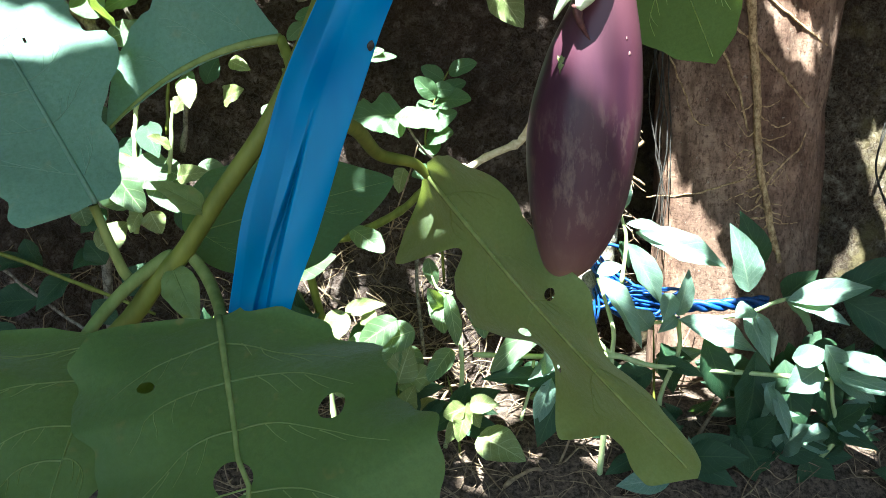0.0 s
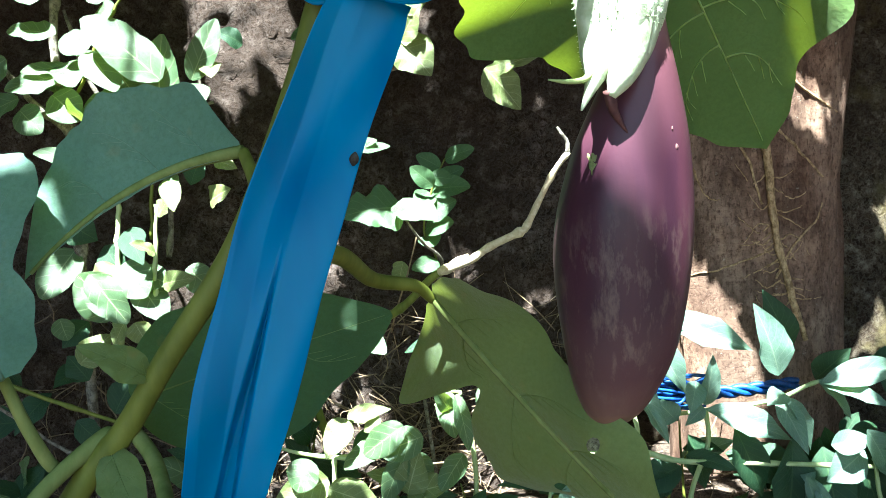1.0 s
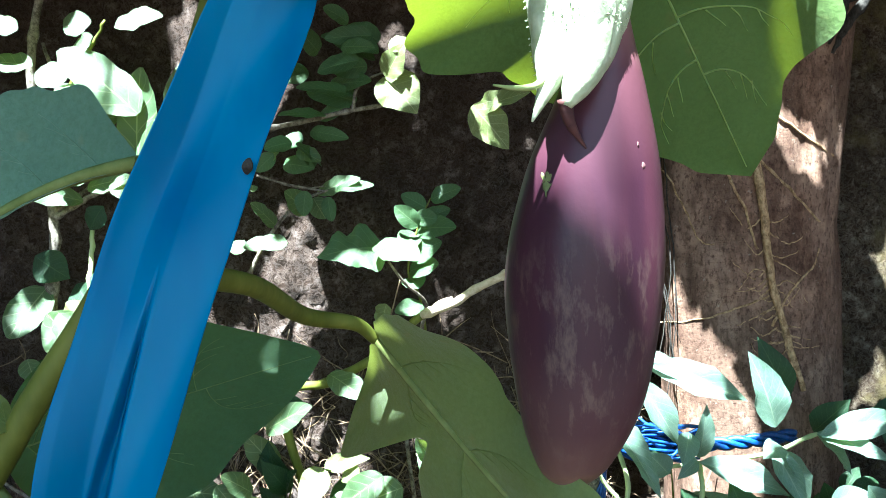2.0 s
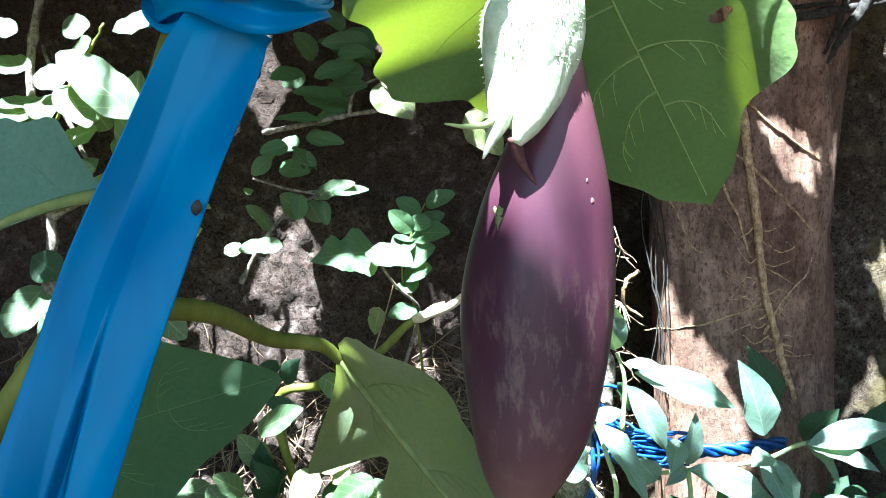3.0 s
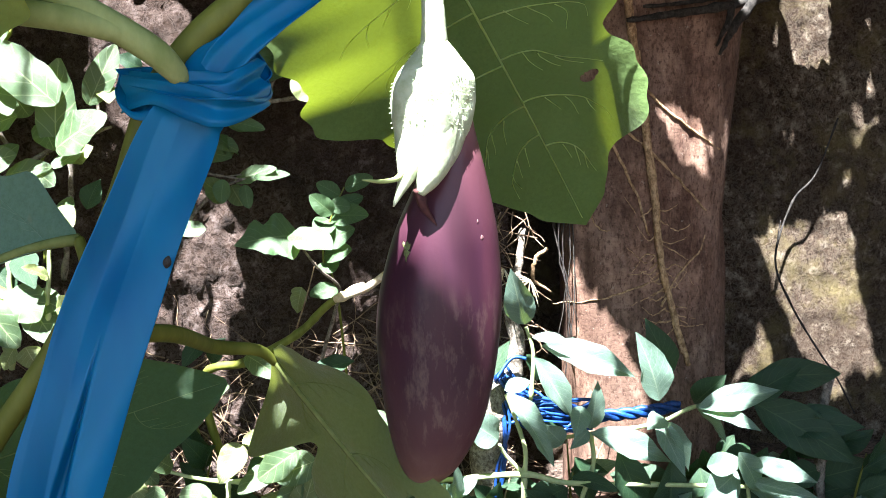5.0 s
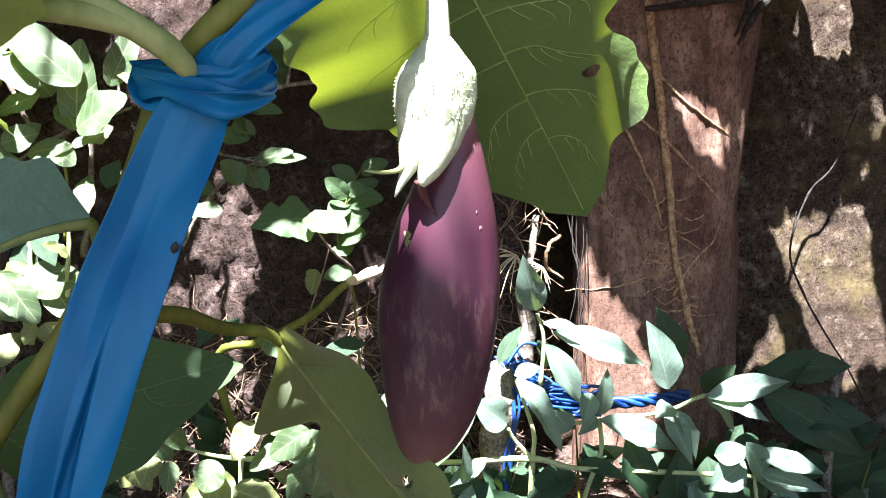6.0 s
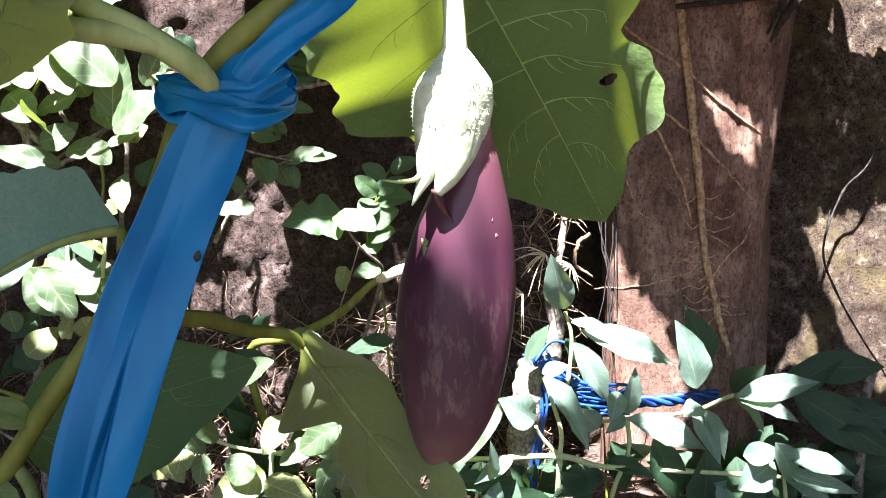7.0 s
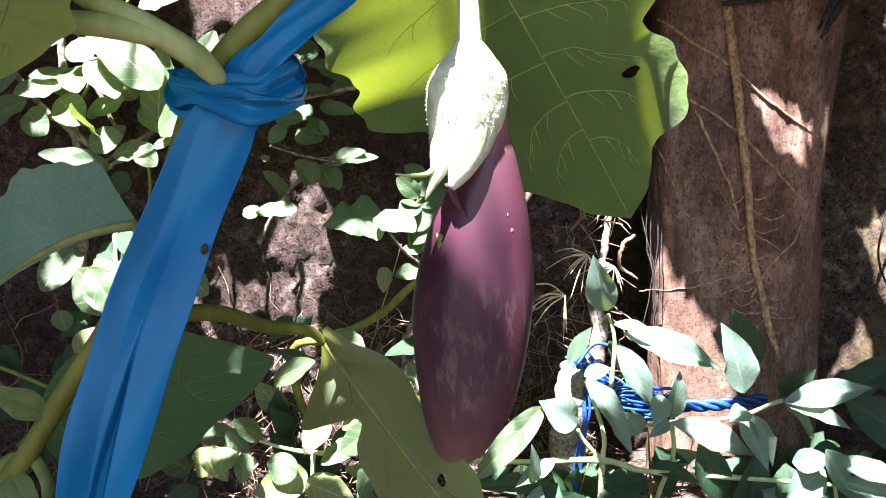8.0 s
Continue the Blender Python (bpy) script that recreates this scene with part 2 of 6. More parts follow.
SKIN = fruit_material()
DARK_SPIKE = plain_material("dry_sepal", (0.035, 0.012, 0.014), (0.09, 0.035, 0.030), 200, 0.7)
CALYX = plain_material("calyx_green", (0.30, 0.36, 0.20), (0.54, 0.59, 0.43), 130, 0.6, 0.3, 0.5)
SCAR = plain_material("green_scar", (0.07, 0.09, 0.03), (0.17, 0.19, 0.07), 300, 0.7)
SCAB = plain_material("pale_scab", (0.10, 0.045, 0.050), (0.18, 0.095, 0.090), 300, 0.8)


def ribbon_material():
    n = Nodes("blue_plastic")
    f = n.noise(38.0, 4, 0.55, stretch=(1, 1, 0.25))
    n.bump(n.maths("ADD", n.noise(35.0, 4, 0.6, stretch=(1, 1, 0.35)), n.noise(90.0, 3, 0.6, stretch=(1, 1, 0.3))), 0.10, 0.003)
    n.done(n.ramp(f, (0.3, (0.006, 0.138, 0.32)), (0.7, (0.014, 0.245, 0.46))), 0.40, 0.32)
    tr = n.add("ShaderNodeBsdfTranslucent", Color=(0.012, 0.25, 0.66, 1))
    n.put(n.add("ShaderNodeMixShader", i0=0.42, i1=n.bsdf, i2=tr), n.out.inputs["Surface"])
    return n.m


RIBBON = ribbon_material()
ROPE = plain_material("blue_rope", (0.004, 0.018, 0.10), (0.012, 0.070, 0.28), 200, 0.45, 0.4, 0.4)

# ---- building helpers ----


def mesh_of(name, verts, faces, material, uvs=None, smooth=True):
    me = bpy.data.meshes.new(name)
    me.from_pydata([tuple(v) for v in verts], [], faces)
    if uvs:
        layer = me.uv_layers.new(name="UVMap")
        for loop in me.loops:
            layer.data[loop.index].uv = uvs[loop.vertex_index]
    me.materials.append(material)
    me.polygons.foreach_set("use_smooth", [smooth] * len(me.polygons))
    me.update()
    return me


def part(name, me, parent=None, label=""):
    """One mesh object under a thing or a part."""
    ob = new(name, me)
    ob.parent = parent
    if parent and parent.type == "EMPTY":
        ob.matrix_parent_inverse = Matrix.Translation(-parent.location)
    return tagged(ob, label) if label else ob


def thing(name, at, label, category, group="", kind=""):
    """An Empty at a thing's base, which parents its parts (given in world metres)."""
    ob = new(name)
    ob.empty_display_size = 0.02
    ob.location = at
    return tagged(ob, label, category, group, kind)


def spline(points, n=8):
    """A smooth line through points (tuples of any length)."""
    p = [np.array(q, float) for q in points]
    p = [2 * p[0] - p[1], *p, 2 * p[-1] - p[-2]]
    out = []
    for i in range(1, len(p) - 2):
        a, b, c, d = p[i - 1:i + 3]
        for k in range(n):
            t = k / n
            out.append(0.5 * (2 * b + (c - a) * t + (2 * a - 5 * b + 4 * c - d) * t * t + (3 * b - a - 3 * c + d) * t ** 3))
    out.append(p[-2])
    return out


def tube(points, radii, sides=8, n=6, wobble=0.0, seed=0, knots=0.0):
    """Verts and faces of a round stem along a smooth line; radii: one for each point."""
    rng = np.random.default_rng(seed)
    line = spline([(*p, r) for p, r in zip(points, radii)], n)
    verts, faces = [], []
    x = None
    for i, q in enumerate(line):
        c, r = Vector(q[:3]), max(q[3], 1e-4)
        d = (Vector(line[min(i + 1, len(line) - 1)][:3]) - Vector(line[max(i - 1, 0)][:3])).normalized()
        if x is None:
            x = d.orthogonal()
        x = (x - d * x.dot(d)).normalized()
        y = d.cross(x)
        c = c + Vector(rng.normal(0, 1, 3)) * wobble
        r *= 1 + knots * max(0, math.sin(i * 1.7 + seed)) ** 6
        for k in range(sides):
            w = 2 * math.pi * k / sides
            verts.append(c + (x * math.cos(w) + y * math.sin(w)) * r)
    for i in range(len(line) - 1):
        for k in range(sides):
            k2 = (k + 1) % sides
            faces.append((i * sides + k, i * sides + k2, (i + 1) * sides + k2, (i + 1) * sides + k))
    faces.append(tuple(range(sides))[::-1])
    faces.append(tuple(range(len(verts) - sides, len(verts))))
    return verts, faces


def stem(name, points, radii, material, parent=None, label="", **kw):
    v, f = tube(points, radii, **kw)
    return part(name, mesh_of(name, v, f, material), parent, label)


def joined(name, pieces, material, parent=None, label=""):
    verts, faces = [], []
    for v, f in pieces:
        k = len(verts)
        verts += v
        faces += [tuple(i + k for i in q) for q in f]
    return part(name, mesh_of(name, verts, faces, material), parent, label)


def frame_to(base, tip, normal):
    """Axes of a blade from base to tip: x across, y along, z the upper side."""
    b, t = Vector(base), Vector(tip)
    y = (t - b).normalized()
    z = Vector(normal)
    z = (z - y * z.dot(y)).normalized()
    x = y.cross(z)
    m = Matrix((x, y, z)).transposed().to_4x4()
    m.translation = b
    return m, (t - b).length


OVATE = lambda s: (math.sin(math.pi * min(1, s) ** 0.72) ** 0.85) if 0 < s < 1 else 0.0
LANCE = lambda s: (math.sin(math.pi * min(1, s) ** 0.85) ** 1.1) if 0 < s < 1 else 0.0
ROUND = lambda s: (math.sin(math.pi * min(1, s) ** 0.9) ** 0.6) if 0 < s < 1 else 0.0


def blade(shape, length=1.0, width=0.5, rows=14, cols=8, lobes=0.0, lobe_n=3, fold=0.15, arch=0.1, wave=0.03, twist=0.0, skew=0.0, holes=(), seed=0, lift=0.0, roll_edge=0.0, outline=None, lobe_tilt=0.0):
    """Verts, faces and uvs of a leaf in its own axes, base at the origin. lobes: depth of the wavy edge; fold: how far the halves
    rise from the midrib; arch: how high the middle stands; holes: (s, u, radius s, radius u) of eaten places."""
    rng = np.random.default_rng(seed)
    ph = rng.uniform(0, 6.28, 6)
    verts, uvs, faces = [], [], []
    halves = []
    for side in outline or ():
        w = np.mean([np.interp(np.linspace(0, 1, 201) + d, side[0::2], side[1::2]) for d in (-0.008, -0.004, 0, 0.004, 0.008)], axis=0)
        w[-1] = 0
        halves.append(w)
    for i in range(rows + 1):
        s = i / rows
        for j in range(cols + 1):
            u = 2 * j / cols - 1
            w = 0.5 * width * shape(s * 0.985 + 0.006)
            edge = 1 + lobes * (math.sin(2 * math.pi * lobe_n * s + ph[0] + (0.9 if u > 0 else 0)) * 0.8 + 0.35 * math.sin(2 * math.pi * (lobe_n * 2.3) * s + ph[1] + u))
            x = u * w * edge
            if outline:
                w = float(np.interp(s * 200, range(201), halves[0 if u < 0 else 1])) * (1 + 0.028 * math.sin(31 * s + ph[4] + u) + 0.016 * math.sin(73 * s + ph[5]))
                x = u * w
            along = s * length - abs(u) ** 1.5 * w * 0.12 * (1 - s)
            z = abs(x) * fold + arch * length * 4 * s * (1 - s) * (1 - 0.3 * u * u)
            z += 2 * wave * w * abs(u) * math.sin(9 * s + ph[2] + 2.2 * u) + wave * w * u * u * math.sin(23 * s + ph[3])
            z += twist * x * (s - 0.5) + lift * u * w - roll_edge * max(0, abs(u) - 0.55) ** 2 * width
            k = min(1, max(0, (x - 0.030) / 0.040))
            z -= lobe_tilt * k * k * (3 - 2 * k) * max(0, s - 0.47) * length
            x += skew * length * s * (1 - s) * 2
            verts.append((x, along, z))
            uvs.append((0.5 + u * 0.5, s))
    n = cols + 1
    for i in range(rows):
        for j in range(cols):
            s, u = (i + 0.5) / rows, 2 * (j + 0.5) / cols - 1
            if any(((s - a) / c) ** 2 + ((u - b) / d) ** 2 < 1 for a, b, c, d in holes):
                continue
            faces.append((i * n + j, i * n + j + 1, (i + 1) * n + j + 1, (i + 1) * n + j))
    # draw the rims of the holes smooth
    old = list(verts)
    for a, b, c, d in holes:
        for i in range(max(1, int((a - 1.6 * c) * rows)), min(rows, int((a + 1.6 * c) * rows) + 2)):
            for j in range(max(1, int((b - 1.6 * d + 1) / 2 * cols)), min(cols, int((b + 1.6 * d + 1) / 2 * cols) + 2)):
                s, u = i / rows, 2 * j / cols - 1
                far = math.hypot((s - a) / c, (u - b) / d)
                if 0.55 < far < 1.0 + 0.75 * max(1 / rows / c, 2 / cols / d):
                    ds, du = (s - a) * (1 / far - 1) * rows / 2, (u - b) * (1 / far - 1) * cols / 4
                    p, s0, s1, u0, u1 = (np.array(old[k]) for k in (i * n + j, (i - 1) * n + j, (i + 1) * n + j, i * n + j - 1, i * n + j + 1))
                    verts[i * n + j] = tuple(p + (s1 - s0) * ds + (u1 - u0) * du)
    return verts, faces, uvs


def leaf_meshes(name, material, shape, count, aspect=1.0, **kw):
    """Some different unit leaves (1 long, 1 wide) to be shared by many."""
    out = []
    for k in range(count):
        v, f, uv = blade(shape, 1.0, aspect, seed=k + 11, **kw)
        out.append(mesh_of(name, v, f, material, uv))
    return out


def put_leaf(meshes, base, tip, width, normal=(0, -0.75, 0.66), parent=None, name="leaf", rng=random):
    """A leaf of a shared mesh from base to tip, of that width."""
    m, length = frame_to(base, tip, normal)
    ob = part(name, rng.choice(meshes), parent)
    ob.matrix_basis = m @ Matrix.Diagonal((width, length, (width + length) / 2, 1))
    return ob


def big_leaf(parent, base, tip, width, normal, label, veins=4, vein_r=0.00042, material=EGG_LEAF, vein_material=EGG_VEIN, under=False, rib=0.0, rib_material=None, **kw):
    """A large eggplant leaf: blade, with midrib and side veins standing out of it."""
    m, length = frame_to(base, tip, normal)
    kw.setdefault("rows", 84), kw.setdefault("cols", 52)
    v, f, uv = blade(OVATE, length, width, **kw)
    ob = part("leaf", mesh_of("leaf", v, f, material, uv), parent, label)
    ob.matrix_basis = m
    rows, cols = kw["rows"], kw["cols"]
    grid = np.array(v).reshape(rows + 1, cols + 1, 3)

    def at(s, u):
        p, q = min(0.9999, max(0, s)) * rows, min(0.9999, max(0, (u + 1) / 2)) * cols
        i, j = int(p), int(q)
        p, q = p - i, q - j
        c = grid[i, j] * (1 - p) * (1 - q) + grid[i + 1, j] * p * (1 - q) + grid[i, j + 1] * (1 - p) * q + grid[i + 1, j + 1] * p * q
        return Vector(c) + off

    def vein(points, r0, r1, name="vein", mat=vein_material):
        k = len(points)
        sides = 8 if r0 < 0.001 else 12
        vs, fs = tube([at(*p) for p in points], list(np.linspace(r0, r1, k)), sides, 2)
        if r0 < 0.001:
            # only the half that stands out of the blade
            low = [sum(vs[i + q].z for q in range(sides)) / sides for i in range(0, len(vs), sides)]
            fs = [q for q in fs[:-2] if (sum(vs[i].z - low[i // sides] for i in q) < 1e-7) == under]
        part(name, mesh_of(name, vs, fs, mat), ob)

    off = Vector((0, 0, -0.0001 if under else 0.0001))
    vein([(x, 0) for x in np.linspace(0, 0.97, 16)], rib or vein_r * 2.2, rib * 0.3 or vein_r * 0.5, "midrib", rib_material or vein_material)
    rng = random.Random(kw.get("seed", 0))
    for k in range(veins):
        for side in (-1, 1):
            s0 = 0.06 + 0.74 * (k + rng.uniform(-0.15, 0.15) + 0.15) / veins
            rise = rng.uniform(0.13, 0.19)
            bow = rng.uniform(0.03, 0.07)
            line = [(s0 + rise * q ** 1.7 + 0.006 * math.sin(5 * q + k), side * (0.74 * q)) for q in np.linspace(0, 1, 9)]
            vein(line, vein_r * 1.1, vein_r * 0.3)
            for q0 in (0.25, 0.45, 0.65):
                reach = rng.uniform(0.05, 0.08)
                fork = [(s0 + rise * q0 ** 1.7 + reach * q, side * (0.74 * q0 + bow * q * 2.0)) for q in np.linspace(0, 1, 6)]
                vein(fork, vein_r * 0.7, vein_r * 0.25)
    return ob


def strip(points, widths, across, folds=3, depth=0.12, seed=0, n=8, cols=16, thick=0.0006, pleat=0.0):
    """Verts and faces of a creased plastic strip along a smooth line. across: the way of its width at each point."""
    rng = np.random.default_rng(seed)
    ph = rng.uniform(0, 6.28, 4)
    line = spline([(*p, w, *a) for p, w, a in zip(points, widths, across)], n)
    front, back = [], []
    for i, q in enumerate(line):
        c, w = Vector(q[:3]), q[3]
        d = (Vector(line[min(i + 1, len(line) - 1)][:3]) - Vector(line[max(i - 1, 0)][:3])).normalized()
        x = Vector(q[4:7])
        x = (x - d * x.dot(d)).normalized()
        z = x.cross(d).normalized()
        s = i / (len(line) - 1)
        for j in range(cols + 1):
            u = 2 * j / cols - 1
            tri = abs(((u * folds * 0.5 + ph[0] + 0.7 * s * math.sin(3 * s + ph[1])) % 1) - 0.5) * 2 - 0.5
            h = depth * w * tri * (0.5 + 1.2 * s) + 0.05 * w * math.sin(11 * s + 3 * u + ph[2]) - 0.10 * w * u * u
            if pleat:
                # flat facets: a pleat that opens downwards from a point, and a long crease above
                h += pleat * w * 0.5 * min(1, max(0, (0.62 * (s - 0.50) - abs(u + 0.02 - 0.1 * (s - 0.5))) * 9))
                h += pleat * w * max(0, 0.5 - abs(u + 0.70 - 0.55 * s)) * 0.45
            p = c + x * (u * w / 2 * (1 + 0.02 * math.sin(23 * s + ph[3]))) + z * h
            front.append(p + z * thick / 2)
            back.append(p - z * thick / 2)
    k, m = len(front), cols + 1
    faces = []
    for i in range(len(line) - 1):
        for j in range(cols):
            a = i * m + j
            faces.append((a, a + m, a + m + 1, a + 1))
            faces.append((k + a, k + a + 1, k + a + m + 1, k + a + m))
        for j in (0, cols):
            a = i * m + j
            faces.append((a, k + a, k + a + m, a + m))
    return front + back, faces


def sheet(x0, x1, z0, z1, y, step, height, seed):
    """A rough upright face, front towards -y, with thickness."""
    nx, nz = int((x1 - x0) / step) + 1, int((z1 - z0) / step) + 1
    verts, faces = [], []
    for i in range(nz):
        for j in range(nx):
            x, z = x0 + (x1 - x0) * j / (nx - 1), z0 + (z1 - z0) * i / (nz - 1)
            verts.append((x, y - height(x, z), z))
    for i in range(nz - 1):
        for j in range(nx - 1):
            a = i * nx + j
            faces.append((a, a + 1, a + nx + 1, a + nx))
    k = len(verts)
    verts += [(x0, y + 0.3, z0), (x1, y + 0.3, z0), (x1, y + 0.3, z1), (x0, y + 0.3, z1)]
    faces.append((k + 3, k + 2, k + 1, k))
    faces.append(tuple([k, k + 1] + [j for j in range(nx - 1, -1, -1)]))
    faces.append(tuple([k + 2, k + 3] + [(nz - 1) * nx + j for j in range(nx)]))
    faces.append(tuple([k + 3, k] + [i * nx for i in range(nz)]))
    faces.append(tuple([k + 1, k + 2] + [i * nx + nx - 1 for i in range(nz - 1, -1, -1)]))
    return verts, faces


def rough(x, z, seed, big=0.04, fine=0.012):
    return big * noise.noise((x * 2.2 + seed, z * 2.2, seed)) + fine * noise.noise((x * 14, z * 14, seed + 3.1)) + 0.5 * fine * noise.noise((x * 45, z * 45, seed))

# ---- ground and walls ----


def bank(x, y):
    """Height of the ground: a litter-covered bank that rises to the wall."""
    k = min(1, max(0, (y - 1.35) / 0.5))
    return 0.10 + 0.26 * k * k * (3 - 2 * k) + 0.03 * noise.noise((x * 3, y * 3, 0.4)) + 0.010 * noise.noise((x * 17, y * 17, 2.4))


def ground():
    verts, faces = [], []
    xs = [-400, -60, -12, -4, *np.arange(-2, 2.01, 0.05), 4, 12, 60, 400]
    ys = [-400, -60, -12, -4, *np.arange(-1.0, 2.41, 0.05), 5, 12, 60, 400]
    for y in ys:
        for x in xs:
            verts.append((x, y, bank(x, y)))
    n = len(xs)
    for i in range(len(ys) - 1):
        for j in range(n - 1):
            faces.append((i * n + j, i * n + j + 1, (i + 1) * n + j + 1, (i + 1) * n + j))
    tagged(new("ground", mesh_of("ground", verts, faces, SOIL)), "dark brown soil bank under dead roots and litter", "ground", kind="structure")


ground()
v, f = sheet(-3.0, 0.34, 0.0, 2.3, 1.88, 0.012, lambda x, z: rough(x, z, 1.7) + 0.010 * noise.noise((x * 26, z * 26, 4.4)) + 0.006 * noise.noise((x * 60, z * 60, 7.7)) + 0.05 * max(0, 0.75 - z), 1)
tagged(new("wall_left", mesh_of("wall_left", v, f, WALL)), "rough dark brown wall spotted with grey lichen", "wall", kind="structure")
v, f = sheet(0.35, 3.0, 0.0, 2.3, 2.16, 0.015, lambda x, z: rough(x, z, 5.2, 0.02, 0.008) + 0.006 * noise.noise((x * 30, z * 30, 6.1)), 2)
tagged(new("wall_right", mesh_of("wall_right", v, f, WALL_STONE)), "dark stone wall with yellow lichen behind the tree trunk", "wall", kind="structure")
# two side walls added out of view to cut the low sky light
for name, x, y, turn, length in (("wall_east", 2.95, 0.0, -90, 4.8), ("wall_west", -2.95, 0.0, 90, 4.8)):
    v, f = sheet(-length / 2, length / 2, 0.0, 2.3, 0.0, 0.12, lambda x, z: rough(x, z, 8.3, 0.03, 0.01), 3)
    ob = tagged(new(name, mesh_of(name, v, f, WALL)), "unseen rough side wall added to block low sky light", "wall", kind="structure")
    ob.matrix_world = pose(x, y, 0, 0, 0, turn)


# ---- the tree trunk with its aerial roots ----


def tree_trunk():
    t = thing("tree_trunk", (0.58, 1.985, 0.2), "reddish brown tree trunk with thin aerial roots, standing against the wall", "tree trunk")
    verts, faces = [], []
    nz, na = 150, 96
    middle = lambda z: 0.634 + 0.11 * max(0, z - 0.95) + 0.010 * math.sin(z * 3)

    def surface(w, z):
        """The trunk's radius at an angle and a height."""
        r = 0.172 + 0.055 * max(0, z - 0.95) + 0.03 * max(0, 0.45 - z)
        q = (math.cos(w), math.sin(w))
        flat = 1 - 0.10 * max(0, -q[1]) ** 3 + 0.05 * math.cos(3 * w + 1.0 + 0.4 * z)
        return r * flat + 0.009 * noise.noise((q[0] * 3, q[1] * 3, z * 1.5)) + 0.005 * noise.noise((q[0] * 12, q[1] * 12, z * 4)) + 0.003 * noise.noise((q[0] * 30, q[1] * 30, z * 9))

    def front(x, z):
        """The y of the trunk's face towards the camera."""
        w, dx = -math.pi / 2, 0.0
        for k in range(8):
            rr = surface(w, z)
            dx = max(-0.95, min(0.95, (x - middle(z)) / rr))
            w = -math.acos(dx)
        return 1.985 + surface(w, z) * math.sin(w)

    for i in range(nz):
        z = 0.1 + 2.3 * i / (nz - 1)
        for k in range(na):
            w = 2 * math.pi * k / na
            rr = surface(w, z)
            verts.append((middle(z) + rr * math.cos(w), 1.985 + rr * math.sin(w), z))
    for i in range(nz - 1):
        for k in range(na):
            k2 = (k + 1) % na
            faces.append((i * na + k, i * na + k2, (i + 1) * na + k2, (i + 1) * na + k))
    faces.append(tuple(range(len(verts) - na, len(verts))))
    part("trunk", mesh_of("trunk", verts, faces, TRUNK), t)
    on = lambda pts, rad: [(x, min(1.925, front(x, z)) - 0.7 * q, z) for (x, y, z), q in zip(spline(pts, 3), np.interp(np.linspace(0, 1, 3 * len(pts) - 2), np.linspace(0, 1, len(rad)), rad))]
    r = lambda pts, rad, label="": stem("aerial_root", on(pts, rad), list(np.interp(np.linspace(0, 1, 3 * len(pts) - 2), np.linspace(0, 1, len(rad)), rad)), ROOT, t, label, sides=7, n=3, wobble=0.0008, seed=int(pts[0][0] * 1000) % 97, knots=0.25)
    r([(0.579, 1.780, 1.413), (0.600, 1.785, 1.242), (0.633, 1.785, 0.990), (0.652, 1.780, 0.822), (0.704, 1.775, 0.638)], [0.0088, 0.0086, 0.0080, 0.0068, 0.0052], "thick pale brown aerial root")
    r([(0.604, 1.780, 1.285), (0.618, 1.780, 1.133), (0.640, 1.780, 0.957), (0.656, 1.770, 0.800), (0.690, 1.770, 0.663)], [0.004, 0.004, 0.0036, 0.0034, 0.003])
    r([(0.475, 1.790, 1.331), (0.528, 1.780, 1.275), (0.589, 1.780, 1.231), (0.687, 1.785, 1.143), (0.784, 1.800, 1.082)], [0.003, 0.003, 0.0032, 0.003, 0.002])
    r([(0.518, 1.780, 1.167), (0.595, 1.775, 1.112), (0.677, 1.785, 1.033), (0.752, 1.800, 0.957)], [0.0028, 0.003, 0.003, 0.002])
    r([(0.535, 1.780, 1.145), (0.567, 1.775, 1.068), (0.600, 1.780, 0.990), (0.621, 1.780, 0.912)], [0.003, 0.003, 0.0025, 0.002])
    r([(0.439, 1.820, 0.768), (0.510, 1.780, 0.779), (0.593, 1.775, 0.806), (0.642, 1.770, 0.823)], [0.0012, 0.0016, 0.002, 0.002])
    r([(0.645, 1.770, 0.766), (0.687, 1.770, 0.833), (0.733, 1.790, 0.875), (0.748, 1.800, 0.908)], [0.0026, 0.0022, 0.0019, 0.0012])
    r([(0.456, 1.800, 1.104), (0.488, 1.790, 1.025), (0.520, 1.780, 0.936), (0.545, 1.780, 0.925)], [0.0018, 0.0018, 0.0016, 0.001])
    r([(0.431, 1.840, 0.888), (0.404, 1.820, 0.867), (0.397, 1.810, 0.823), (0.435, 1.800, 0.795)], [0.004, 0.0045, 0.004, 0.002])
    rng = random.Random(5)
    for k in range(26):
        z = rng.uniform(0.72, 0.98)
        x = 0.655 + 0.02 * rng.random() - (z - 0.72) * 0.12
        d = rng.choice((-1, 1))
        ln = rng.uniform(0.03, 0.08)
        r([(x, 1.80, z), (x + d * ln * 0.5, 1.79, z - ln * rng.uniform(-0.2, 0.5)), (x + d * ln, 1.80, z - ln * rng.uniform(-0.4, 0.8))], [0.0016, 0.0013, 0.0006])


tree_trunk()


